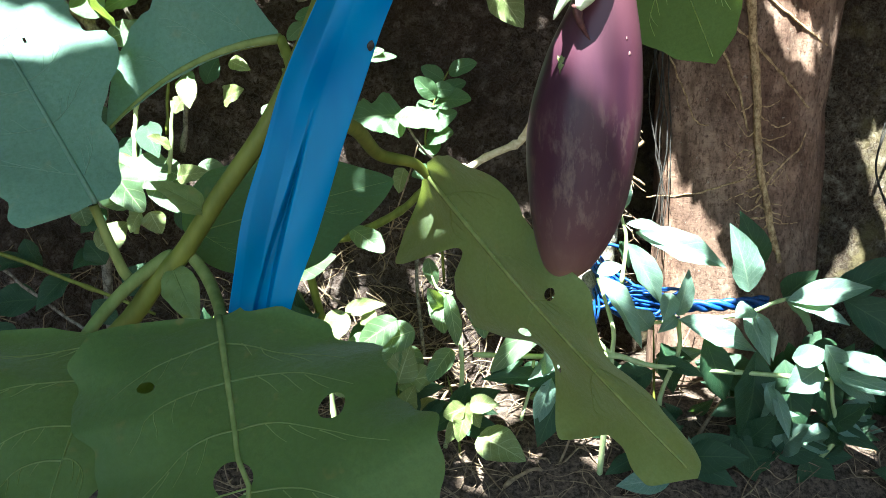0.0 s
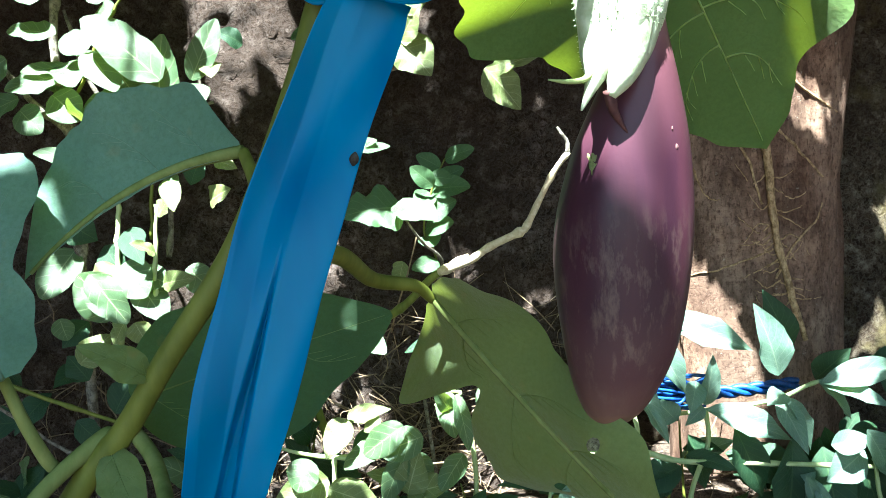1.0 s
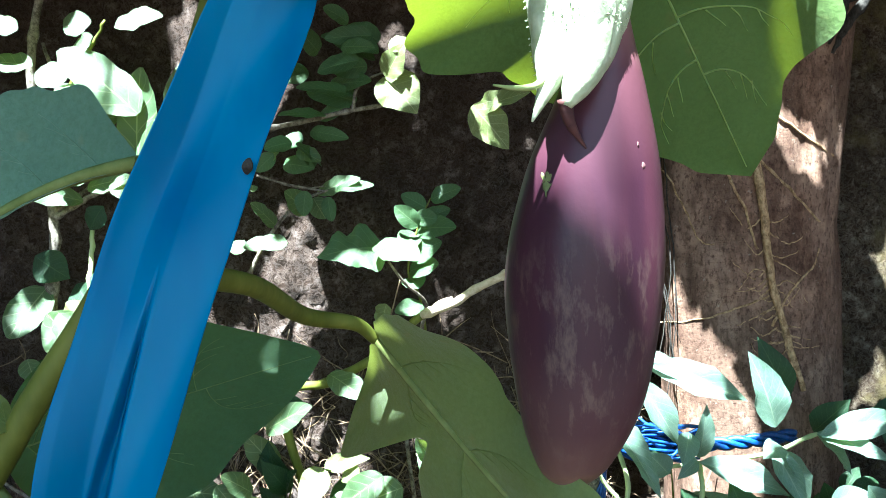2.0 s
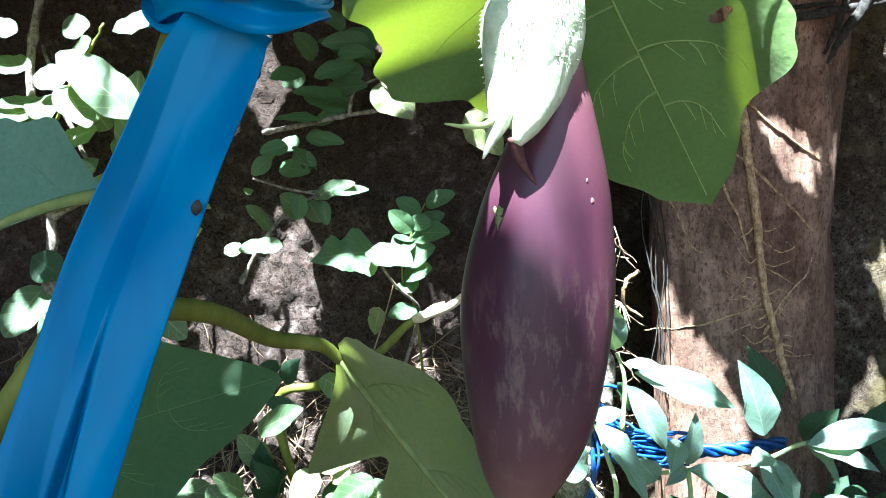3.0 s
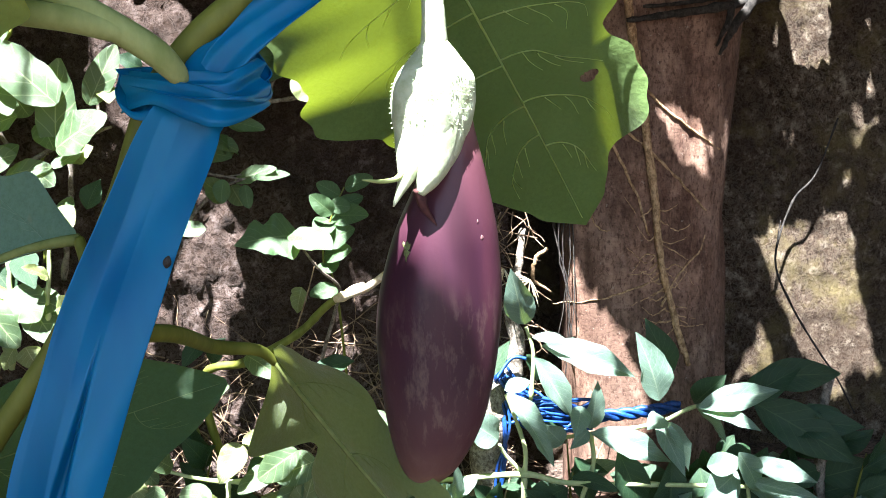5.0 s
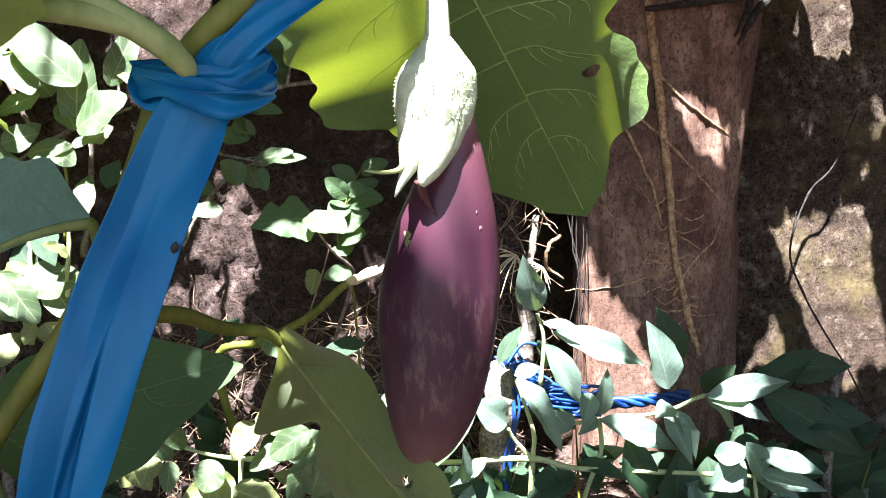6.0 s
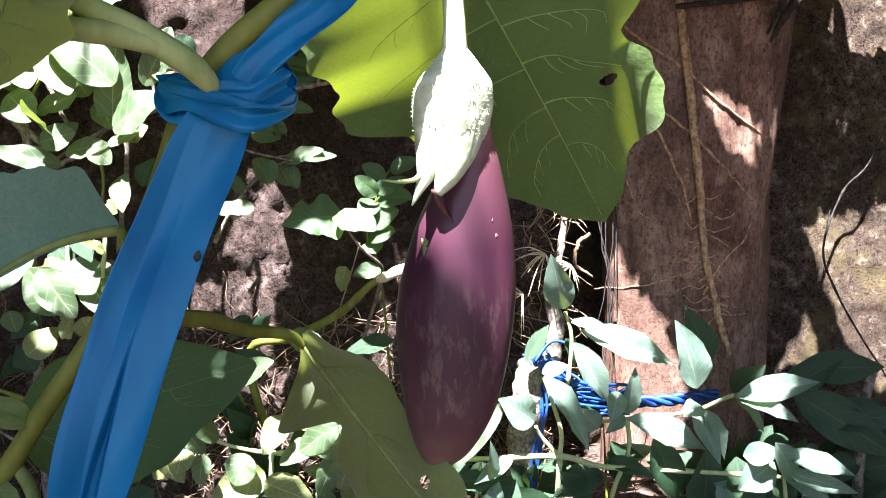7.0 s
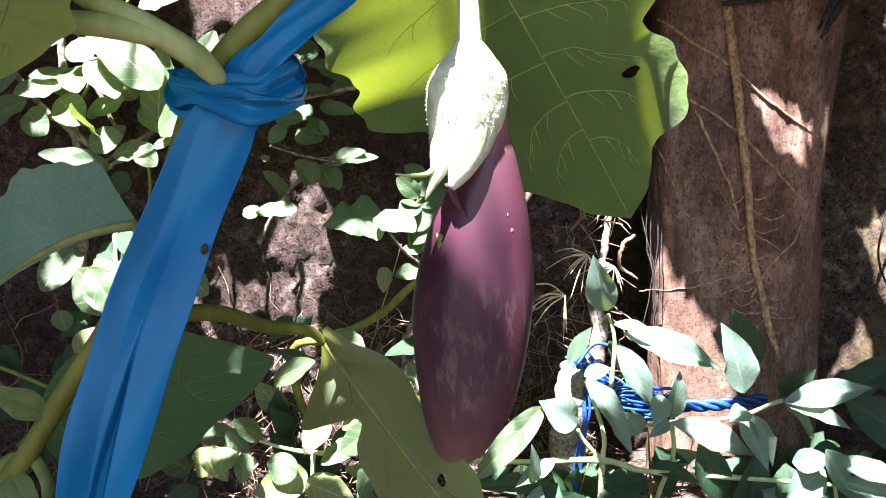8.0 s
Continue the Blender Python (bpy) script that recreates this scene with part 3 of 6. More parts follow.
def wall_vine():
    t = thing("vine", (1.08, 2.1, 0.5), "thin dark leafless vine stem in front of the stone wall", "vine")
    stem("stem", [(1.172, 2.100, 1.152), (1.117, 2.100, 1.022), (1.059, 2.100, 0.958), (1.016, 2.100, 0.825), (1.053, 2.100, 0.716), (1.117, 2.100, 0.606), (1.171, 2.100, 0.524), (1.226, 2.120, 0.431)], [0.002, 0.0022, 0.0025, 0.0026, 0.0026, 0.0024, 0.002, 0.0016], DARK_STICK, t, knots=0.5)
    stem("side_shoot", [(1.016, 2.100, 0.825), (1.023, 2.100, 0.879), (1.030, 2.100, 0.916)], [0.0016, 0.0014, 0.001], DARK_STICK, t)


wall_vine()


def cut_stake():
    t = thing("wooden_stake", (0.72, 1.5, 0.2), "pale weathered leaning stick beside the shrub", "stick")
    stem("stick", [(0.955, 1.740, 0.640), (0.930, 1.720, 0.532), (0.911, 1.700, 0.357), (0.90, 1.70, 0.13)], [0.010, 0.0105, 0.0115, 0.012], WOOD_TWIG, t, knots=0.3, wobble=0.001)


cut_stake()


def rope():
    """Blue rope wound round the trunk's foot, with loose twisted strands."""
    t = thing("blue_rope", (0.45, 1.62, 0.6), "bundle of blue plastic rope tied round the trunk", "rope")
    rng = random.Random(3)
    for k in range(40):
        j = lambda: rng.uniform(-0.026, 0.026)
        pts = [(a + j(), b + j() * 0.6, c + j() * 1.3) for a, b, c in ((0.282, 1.730, 0.659), (0.324, 1.720, 0.604), (0.391, 1.725, 0.583), (0.454, 1.730, 0.573))]
        stem("strand", pts, [0.0026, 0.0032, 0.0030, 0.0028], ROPE, t, sides=6, wobble=0.0008, seed=k, knots=0.3)
    for k in range(3):
        pts = []
        for i in range(40):
            u = i / 39
            c = Vector((0.454, 1.755, 0.566)).lerp(Vector((0.659, 1.775, 0.572)), u)
            c.y -= 0.012 * math.sin(math.pi * u)
            w = 13 * u + 2 * math.pi * k / 3
            pts.append((c.x, c.y + 0.006 * math.cos(w), c.z + 0.007 * math.sin(w)))
        stem("strand", pts, [0.0062] * 40, ROPE, t, sides=6, n=2)
    for k in range(4):
        stem("loose_end", [(a + rng.uniform(-0.01, 0.01), b, c) for a, b, c in ((0.286, 1.720, 0.661), (0.296, 1.700, 0.577), (0.281, 1.690, 0.492), (0.275, 1.690, 0.402))], [0.003] * 4, ROPE, t, sides=5, seed=k)
    stem("loose_end", [(0.292, 1.720, 0.705), (0.280, 1.710, 0.663), (0.314, 1.720, 0.699), (0.352, 1.720, 0.693)], [0.0035] * 4, ROPE, t, sides=5)


rope()


def dead_branch():
    t = thing("dead_branch", (0.62, 1.79, 1.3), "dark dead branches hanging against the trunk", "branch")
    S = lambda pts, rad: stem("stick", pts, rad, DARK_STICK, t, knots=0.4, wobble=0.001)
    S([(0.573, 1.800, 1.339), (0.648, 1.790, 1.347), (0.749, 1.790, 1.358), (0.867, 1.800, 1.377)], [0.004, 0.007, 0.008, 0.006])
    S([(0.607, 1.800, 1.365), (0.697, 1.800, 1.372), (0.776, 1.800, 1.381)], [0.003, 0.004, 0.003])
    S([(0.856, 1.800, 1.414), (0.817, 1.790, 1.359), (0.787, 1.800, 1.318), (0.770, 1.820, 1.271)], [0.008, 0.010, 0.008, 0.003])
    S([(0.799, 1.800, 1.394), (0.777, 1.790, 1.338), (0.763, 1.820, 1.288)], [0.006, 0.007, 0.002])


    rng = random.Random(41)
    for k in range(5):
        x, z = rng.uniform(0.425, 0.475), rng.uniform(1.05, 1.30)
        S([(x, 1.90, z), (x + rng.uniform(-0.02, 0.015), 1.88, z - 0.15), (x + rng.uniform(-0.03, 0.02), 1.87, z - 0.30), (x + rng.uniform(-0.03, 0.03), 1.86, z - rng.uniform(0.40, 0.55))], [0.0010, 0.0014, 0.0012, 0.0006])


dead_branch()


def stump():
    """A knobbly pale stub with a fan of thin roots, beside the trunk."""
    t = thing("stump", (0.27, 1.74, 0.4), "knobbly pale stub with a fan of thin roots", "stump")
    stem("stub", [(0.27, 1.76, 0.36), (0.260, 1.740, 0.475), (0.266, 1.720, 0.572), (0.274, 1.730, 0.637), (0.286, 1.760, 0.652)], [0.034, 0.032, 0.030, 0.026, 0.010], PALE_BARK, t, sides=20, wobble=0.0018, knots=0.12, n=7)
    stem("stub", [(0.320, 1.760, 0.651), (0.330, 1.750, 0.720), (0.320, 1.760, 0.786), (0.341, 1.780, 0.862), (0.355, 1.800, 0.938)], [0.016, 0.015, 0.012, 0.008, 0.006], PALE_BARK, t, sides=12, wobble=0.001, knots=0.3)
    rng = random.Random(17)
    for k in range(34):
        c = Vector(rng.choice(((0.304, 1.720, 0.869), (0.261, 1.730, 0.792), (0.356, 1.740, 0.844))))
        a, ln = rng.uniform(2.2, 5.2), rng.uniform(0.03, 0.085)
        d = Vector((math.cos(a), rng.uniform(-0.4, 0.1), math.sin(a) * 0.8))
        sag = Vector((0, 0, -0.25 * ln))
        # pale CUT instead of DEAD: sunlight on these roots put into the colour
        stem("root", [c, c + d * ln * 0.5, c + d * ln + sag], [0.0016, 0.0013, 0.0006], CUT, t, sides=5, n=4)


stump()

# ---- shrubs along the wall ----
PALE = leaf_meshes("leaf", PALE_LEAF, LANCE, 5, rows=10, cols=6, fold=0.28, arch=0.07, wave=0.05)
ROUNDS = leaf_meshes("leaf", ROUND_LEAF, ROUND, 5, rows=12, cols=8, fold=0.12, arch=0.05, wave=0.05)
YELLOWS = leaf_meshes("leaf", YELLOW_LEAF, OVATE, 4, aspect=1.1, rows=12, cols=8, fold=0.18, arch=0.05, wave=0.07)
SHADED = leaf_meshes("leaf", DARK_LEAF, LANCE, 5, rows=10, cols=6, fold=0.2, arch=0.1, wave=0.05)
MIDS = leaf_meshes("leaf", MID_LEAF, ROUND, 5, rows=14, cols=8, fold=0.14, arch=0.06, wave=0.03)
LOBE_HALVES = ((0, 0.08, 0.08, 0.30, 0.16, 0.46, 0.26, 0.50, 0.36, 0.44, 0.44, 0.33, 0.52, 0.38, 0.62, 0.36, 0.72, 0.20, 0.86, 0.12, 1, 0), (0, 0.08, 0.10, 0.26, 0.22, 0.46, 0.32, 0.48, 0.42, 0.36, 0.50, 0.32, 0.60, 0.42, 0.70, 0.38, 0.80, 0.18, 0.90, 0.08, 1, 0))
LOBED = leaf_meshes("leaf", MID_LEAF, OVATE, 2, rows=40, cols=16, fold=0.1, arch=0.08, wave=0.05, outline=LOBE_HALVES)


def leaves(parent, meshes, rows, seed, tilt=0.35):
    """Leaves of one plant: rows of base and tip (x, z), width and distance."""
    rng = random.Random(seed)
    for x0, z0, x1, z1, w, y in rows:
        n = (rng.uniform(-0.4, 0.4), -0.85, tilt + rng.uniform(-0.15, 0.45))
        put_leaf(meshes, (x0, y + rng.uniform(-0.02, 0.03), z0), (x1, y + rng.uniform(-0.05, 0.03), z1), w, n, parent, rng=rng)


def right_shrub():
    t = thing("shrub", (0.55, 1.5, 0.2), "shrub with pale green pointed leaves at the trunk's foot", "shrub")
    S = lambda pts, rad, **kw: stem("stem", pts, rad, PALE_STEM, t, knots=0.3, **kw)
    S([(0.054, 1.620, 0.509), (0.178, 1.620, 0.505), (0.314, 1.620, 0.506), (0.397, 1.620, 0.484), (0.576, 1.620, 0.469), (0.735, 1.620, 0.454)], [0.0045, 0.005, 0.0058, 0.005, 0.0045, 0.004])
    S([(0.314, 1.620, 0.506), (0.316, 1.620, 0.557), (0.285, 1.620, 0.655)], [0.0045, 0.004, 0.003])
    S([(0.314, 1.620, 0.506), (0.282, 1.620, 0.542), (0.269, 1.610, 0.567)], [0.004, 0.0035, 0.0025])
    S([(0.333, 1.640, 0.636), (0.340, 1.640, 0.721), (0.328, 1.640, 0.771)], [0.004, 0.0035, 0.0028])
    S([(0.359, 1.640, 0.560), (0.443, 1.640, 0.567), (0.517, 1.640, 0.572), (0.581, 1.640, 0.583), (0.644, 1.640, 0.607), (0.750, 1.640, 0.615)], [0.0035, 0.004, 0.004, 0.004, 0.0035, 0.002])
    S([(0.443, 1.640, 0.567), (0.448, 1.650, 0.501), (0.421, 1.680, 0.379), (0.44, 1.67, 0.2)], [0.004, 0.0045, 0.005, 0.006])
    S([(0.729, 1.620, 0.481), (0.736, 1.620, 0.416), (0.752, 1.640, 0.319), (0.65, 1.66, 0.2)], [0.003, 0.004, 0.0045, 0.006])
    S([(0.314, 1.620, 0.506), (0.310, 1.630, 0.403), (0.3, 1.65, 0.22)], [0.005, 0.0055, 0.006])
    S([(0.168, 1.620, 0.497), (0.162, 1.620, 0.444), (0.145, 1.620, 0.379)], [0.0025, 0.003, 0.003])
    leaves(t, PALE, [
        (0.325, 0.777, 0.295, 0.884, 0.056, 1.62),
        (0.335, 0.756, 0.399, 0.750, 0.022, 1.62),
        (0.353, 0.739, 0.526, 0.670, 0.060, 1.62),
        (0.574, 0.622, 0.524, 0.756, 0.070, 1.62),
        (0.333, 0.723, 0.403, 0.604, 0.050, 1.62),
        (0.441, 0.577, 0.451, 0.672, 0.038, 1.62),
        (0.437, 0.575, 0.588, 0.509, 0.056, 1.62),
        (0.576, 0.586, 0.628, 0.482, 0.050, 1.62),
        (0.570, 0.587, 0.599, 0.496, 0.040, 1.62),
        (0.637, 0.610, 0.703, 0.532, 0.038, 1.62),
        (0.637, 0.610, 0.794, 0.634, 0.050, 1.62),
        (0.639, 0.612, 0.737, 0.573, 0.042, 1.62),
    ], 1)
    leaves(t, PALE, [
        (0.279, 0.669, 0.354, 0.540, 0.049, 1.59),
        (0.277, 0.671, 0.326, 0.684, 0.030, 1.59),
        (0.268, 0.572, 0.198, 0.626, 0.061, 1.59),
        (0.184, 0.474, 0.182, 0.558, 0.028, 1.59),
        (0.711, 0.486, 0.642, 0.435, 0.065, 1.59),
        (0.715, 0.507, 0.836, 0.476, 0.043, 1.59),
        (0.724, 0.475, 0.848, 0.440, 0.035, 1.59),
        (0.722, 0.471, 0.812, 0.415, 0.043, 1.59),
        (0.431, 0.582, 0.387, 0.563, 0.026, 1.59),
        (0.570, 0.599, 0.529, 0.587, 0.039, 1.59),
        (0.380, 0.565, 0.342, 0.607, 0.043, 1.59),
        (0.421, 0.626, 0.396, 0.583, 0.039, 1.59),
    ], 2)
    # inner leaves, coloured dark for the shade they stand in
    leaves(t, SHADED, [
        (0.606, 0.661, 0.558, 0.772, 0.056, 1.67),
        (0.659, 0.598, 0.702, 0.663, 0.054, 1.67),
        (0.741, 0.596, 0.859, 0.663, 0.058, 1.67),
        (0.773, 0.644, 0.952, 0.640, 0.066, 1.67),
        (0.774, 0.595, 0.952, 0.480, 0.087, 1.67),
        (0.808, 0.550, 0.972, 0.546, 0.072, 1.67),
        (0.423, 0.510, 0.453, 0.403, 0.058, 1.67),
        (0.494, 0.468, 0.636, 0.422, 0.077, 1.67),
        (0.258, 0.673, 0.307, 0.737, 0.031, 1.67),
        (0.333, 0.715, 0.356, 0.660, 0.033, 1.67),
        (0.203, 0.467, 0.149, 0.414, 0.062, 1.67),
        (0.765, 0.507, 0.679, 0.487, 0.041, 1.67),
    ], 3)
    leaves(t, SHADED, [
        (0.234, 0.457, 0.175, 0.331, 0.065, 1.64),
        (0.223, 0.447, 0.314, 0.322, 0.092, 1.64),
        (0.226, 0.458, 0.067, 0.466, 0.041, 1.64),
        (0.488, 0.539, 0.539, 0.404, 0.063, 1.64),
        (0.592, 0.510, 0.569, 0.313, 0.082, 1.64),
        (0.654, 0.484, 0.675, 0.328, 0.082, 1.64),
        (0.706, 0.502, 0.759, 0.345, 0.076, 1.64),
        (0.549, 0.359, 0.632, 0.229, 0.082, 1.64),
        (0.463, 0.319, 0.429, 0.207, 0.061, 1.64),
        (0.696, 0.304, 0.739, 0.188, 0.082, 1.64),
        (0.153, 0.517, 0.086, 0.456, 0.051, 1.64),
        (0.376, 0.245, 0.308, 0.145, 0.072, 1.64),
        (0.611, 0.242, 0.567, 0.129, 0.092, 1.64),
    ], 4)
    leaves(t, PALE, [
        (0.201, 0.465, 0.171, 0.369, 0.040, 1.59),
        (0.228, 0.506, 0.155, 0.468, 0.034, 1.59),
        (0.427, 0.276, 0.322, 0.260, 0.050, 1.59),
        (0.613, 0.449, 0.633, 0.361, 0.026, 1.59),
        (0.593, 0.461, 0.615, 0.395, 0.024, 1.59),
        (0.694, 0.538, 0.745, 0.451, 0.050, 1.59),
        (0.654, 0.499, 0.714, 0.516, 0.044, 1.59),
        (0.397, 0.355, 0.376, 0.312, 0.034, 1.59),
    ], 5)


right_shrub()


def low_shrub():
    t = thing("shrub", (-0.1, 1.5, 0.3), "low shrub with yellow-green rounded leaves among dead roots", "shrub")
    S = lambda pts, rad, **kw: stem("stem", pts, rad, PALE_STEM, t, knots=0.3, **kw)
    S([(-0.333, 1.620, 0.559), (-0.263, 1.620, 0.536), (-0.192, 1.620, 0.526), (-0.130, 1.620, 0.537)], [0.003, 0.0035, 0.0045, 0.003])
    S([(-0.212, 1.620, 0.527), (-0.214, 1.620, 0.476), (-0.214, 1.630, 0.397), (-0.2, 1.65, 0.25)], [0.004, 0.0045, 0.005, 0.006])
    S([(-0.032, 1.640, 0.603), (0.015, 1.640, 0.623), (-0.014, 1.640, 0.634), (-0.030, 1.640, 0.687)], [0.003, 0.003, 0.0025, 0.002])
    S([(0.004, 1.640, 0.607), (0.029, 1.650, 0.534), (0.031, 1.660, 0.421), (0.0, 1.68, 0.3)], [0.0035, 0.004, 0.0045, 0.005])
    leaves(t, YELLOWS, [
        (-0.186, 0.598, -0.219, 0.540, 0.044, 1.60),
        (-0.185, 0.595, -0.108, 0.610, 0.030, 1.60),
        (-0.225, 0.488, -0.321, 0.453, 0.061, 1.60),
        (-0.221, 0.484, -0.131, 0.439, 0.055, 1.60),
        (-0.399, 0.551, -0.362, 0.488, 0.042, 1.60),
        (-0.390, 0.541, -0.422, 0.489, 0.048, 1.60),
        (-0.359, 0.550, -0.369, 0.509, 0.044, 1.60),
        (-0.126, 0.596, -0.157, 0.571, 0.030, 1.60),
    ], 6)
    leaves(t, ROUNDS, [
        (-0.086, 0.587, -0.158, 0.534, 0.053, 1.60),
        (0.006, 0.630, 0.022, 0.544, 0.032, 1.60),
        (-0.126, 0.459, -0.091, 0.395, 0.036, 1.60),
        (-0.169, 0.750, -0.109, 0.710, 0.051, 1.60),
        (-0.275, 0.665, -0.191, 0.711, 0.045, 1.60),
    ], 30)
    leaves(t, ROUNDS, [
        (-0.013, 0.627, -0.000, 0.563, 0.042, 1.62),
        (-0.099, 0.556, -0.192, 0.516, 0.052, 1.62),
        (-0.087, 0.534, -0.127, 0.450, 0.044, 1.62),
        (-0.029, 0.692, -0.017, 0.637, 0.030, 1.62),
        (-0.363, 0.575, -0.332, 0.532, 0.036, 1.62),
        (-0.253, 0.530, -0.276, 0.478, 0.060, 1.62),
        (0.013, 0.523, -0.029, 0.471, 0.044, 1.62),
        (-0.069, 0.525, -0.050, 0.471, 0.040, 1.62),
    ], 7)
    leaves(t, SHADED, [
        (0.017, 0.728, -0.080, 0.699, 0.039, 1.64),
        (-0.132, 0.552, -0.182, 0.532, 0.051, 1.64),
        (-0.247, 0.776, -0.277, 0.735, 0.035, 1.64),
        (-0.209, 0.692, -0.270, 0.722, 0.030, 1.64),
        (-0.238, 0.734, -0.206, 0.779, 0.041, 1.64),
        (-0.436, 0.453, -0.499, 0.423, 0.051, 1.64),
    ], 8)
    leaves(t, YELLOWS, [
        (0.038, 0.425, -0.003, 0.395, 0.035, 1.58),
        (0.048, 0.423, 0.100, 0.432, 0.034, 1.58),
        (0.043, 0.419, 0.066, 0.369, 0.030, 1.58),
        (0.038, 0.415, 0.024, 0.356, 0.032, 1.58),
        (0.065, 0.358, 0.147, 0.331, 0.065, 1.58),
        (0.037, 0.404, 0.002, 0.340, 0.030, 1.58),
    ], 9)
    leaves(t, ROUNDS, [
        (0.052, 0.642, 0.073, 0.556, 0.044, 1.60),
        (-0.055, 0.565, -0.130, 0.537, 0.060, 1.60),
        (-0.002, 0.593, -0.029, 0.647, 0.030, 1.60),
        (0.204, 0.611, 0.085, 0.491, 0.050, 1.60),
        (-0.305, 0.560, -0.342, 0.605, 0.040, 1.60),
        (-0.328, 0.540, -0.327, 0.496, 0.034, 1.60),
    ], 10)


low_shrub()


def fillers():
    """Further leaves of the undergrowth, grouped round short stems on the bank."""
    rng = random.Random(31)
    kinds = ((0.36, 1.10, 0.16, 0.60, 28, SHADED, PALE), (-1.05, -0.25, 0.20, 0.58, 9, SHADED, ROUNDS), (-0.30, 0.36, 0.26, 0.50, 7, SHADED, YELLOWS))
    for x0, x1, z0, z1, count, main, other in kinds:
        for k in range(count):
            x, z, y = rng.uniform(x0, x1), rng.uniform(z0 + 0.08, z1), rng.uniform(1.62, 1.78)
            low = bank(x, y)
            t = thing("shoot", (x, y, low), "leafy green shoot growing out of the bank", "plant", "shoots on the bank")
            lean = rng.uniform(-0.05, 0.05)
            top = (x + lean, y - 0.03, z)
            stem("stem", [(x, y, low - 0.01), (x + lean * 0.3, y, (z + low) / 2), top], [0.003, 0.0025, 0.0012], STEM, t, n=4)
            for q in range(rng.randint(4, 6)):
                h = rng.uniform(0.35, 1.0)
                b = (x + lean * h * h, y - 0.03 * h, low + (z - low) * h)
                a = rng.uniform(-0.5, 3.6)
                ln = rng.uniform(0.06, 0.11)
                tip = (b[0] + ln * math.cos(a), b[1] + rng.uniform(-0.06, 0.0), b[2] + ln * math.sin(a) * 0.8)
                put_leaf(main if rng.random() < 0.82 else other, b, tip, ln * rng.uniform(0.42, 0.6), (rng.uniform(-0.4, 0.4), -0.7, rng.uniform(0.3, 0.9)), t, rng=rng)


fillers()


def seedling():
    t = thing("seedling", (0.0, 1.55, 0.5), "small self-sown plant with one lobed leaf beside a brighter one", "plant")
    stem("stem", [(-0.073, 1.570, 0.956), (-0.039, 1.620, 0.897), (-0.005, 1.670, 0.855), (-0.018, 1.740, 0.797), (-0.056, 1.800, 0.651), (-0.04, 1.80, 0.42)], [0.0018, 0.0025, 0.003, 0.0035, 0.004, 0.004], WOOD_TWIG, t)
    leaves(t, LOBED, [
        (-0.069, 0.956, -0.172, 0.946, 0.093, 1.57),
    ], 11)
    leaves(t, ROUNDS, [
        (-0.076, 0.962, -0.010, 0.936, 0.060, 1.56),
    ], 12, 0.9)


seedling()


def wall_fern():
    t = thing("seedling", (0.03, 1.62, 0.6), "small dark green plant with oval leaves close to the wall", "plant")
    stem("stem", [(0.011, 1.740, 1.035), (-0.013, 1.740, 0.987), (-0.035, 1.740, 0.906), (-0.013, 1.760, 0.838), (0.0, 1.85, 0.6)], [0.0012, 0.0016, 0.002, 0.0024, 0.003], STEM, t)
    leaves(t, MIDS, [
        (0.001, 1.019, -0.041, 1.044, 0.032, 1.73),
        (0.012, 1.033, 0.065, 1.050, 0.036, 1.73),
        (-0.013, 0.987, -0.052, 1.023, 0.036, 1.73),
        (-0.008, 0.993, 0.045, 1.015, 0.036, 1.73),
        (-0.017, 0.980, 0.053, 0.981, 0.047, 1.73),
        (-0.022, 0.976, -0.042, 0.948, 0.043, 1.73),
        (-0.028, 0.929, 0.027, 0.958, 0.045, 1.73),
        (-0.032, 0.907, 0.020, 0.919, 0.043, 1.73),
        (-0.034, 0.896, -0.016, 0.877, 0.047, 1.73),
        (-0.012, 0.846, -0.060, 0.838, 0.036, 1.73),
        (-0.017, 1.003, 0.022, 0.997, 0.032, 1.73),
    ], 13, 0.2)
    leaves(t, YELLOWS, [
        (-0.076, 0.851, -0.088, 0.801, 0.036, 1.72),
    ], 14)
    stem("stem", [(-0.048, 1.720, 0.898), (-0.068, 1.720, 0.833), (-0.093, 1.740, 0.765), (-0.109, 1.780, 0.713)], [0.0012, 0.0014, 0.0016, 0.002], DEAD, t)


wall_fern()


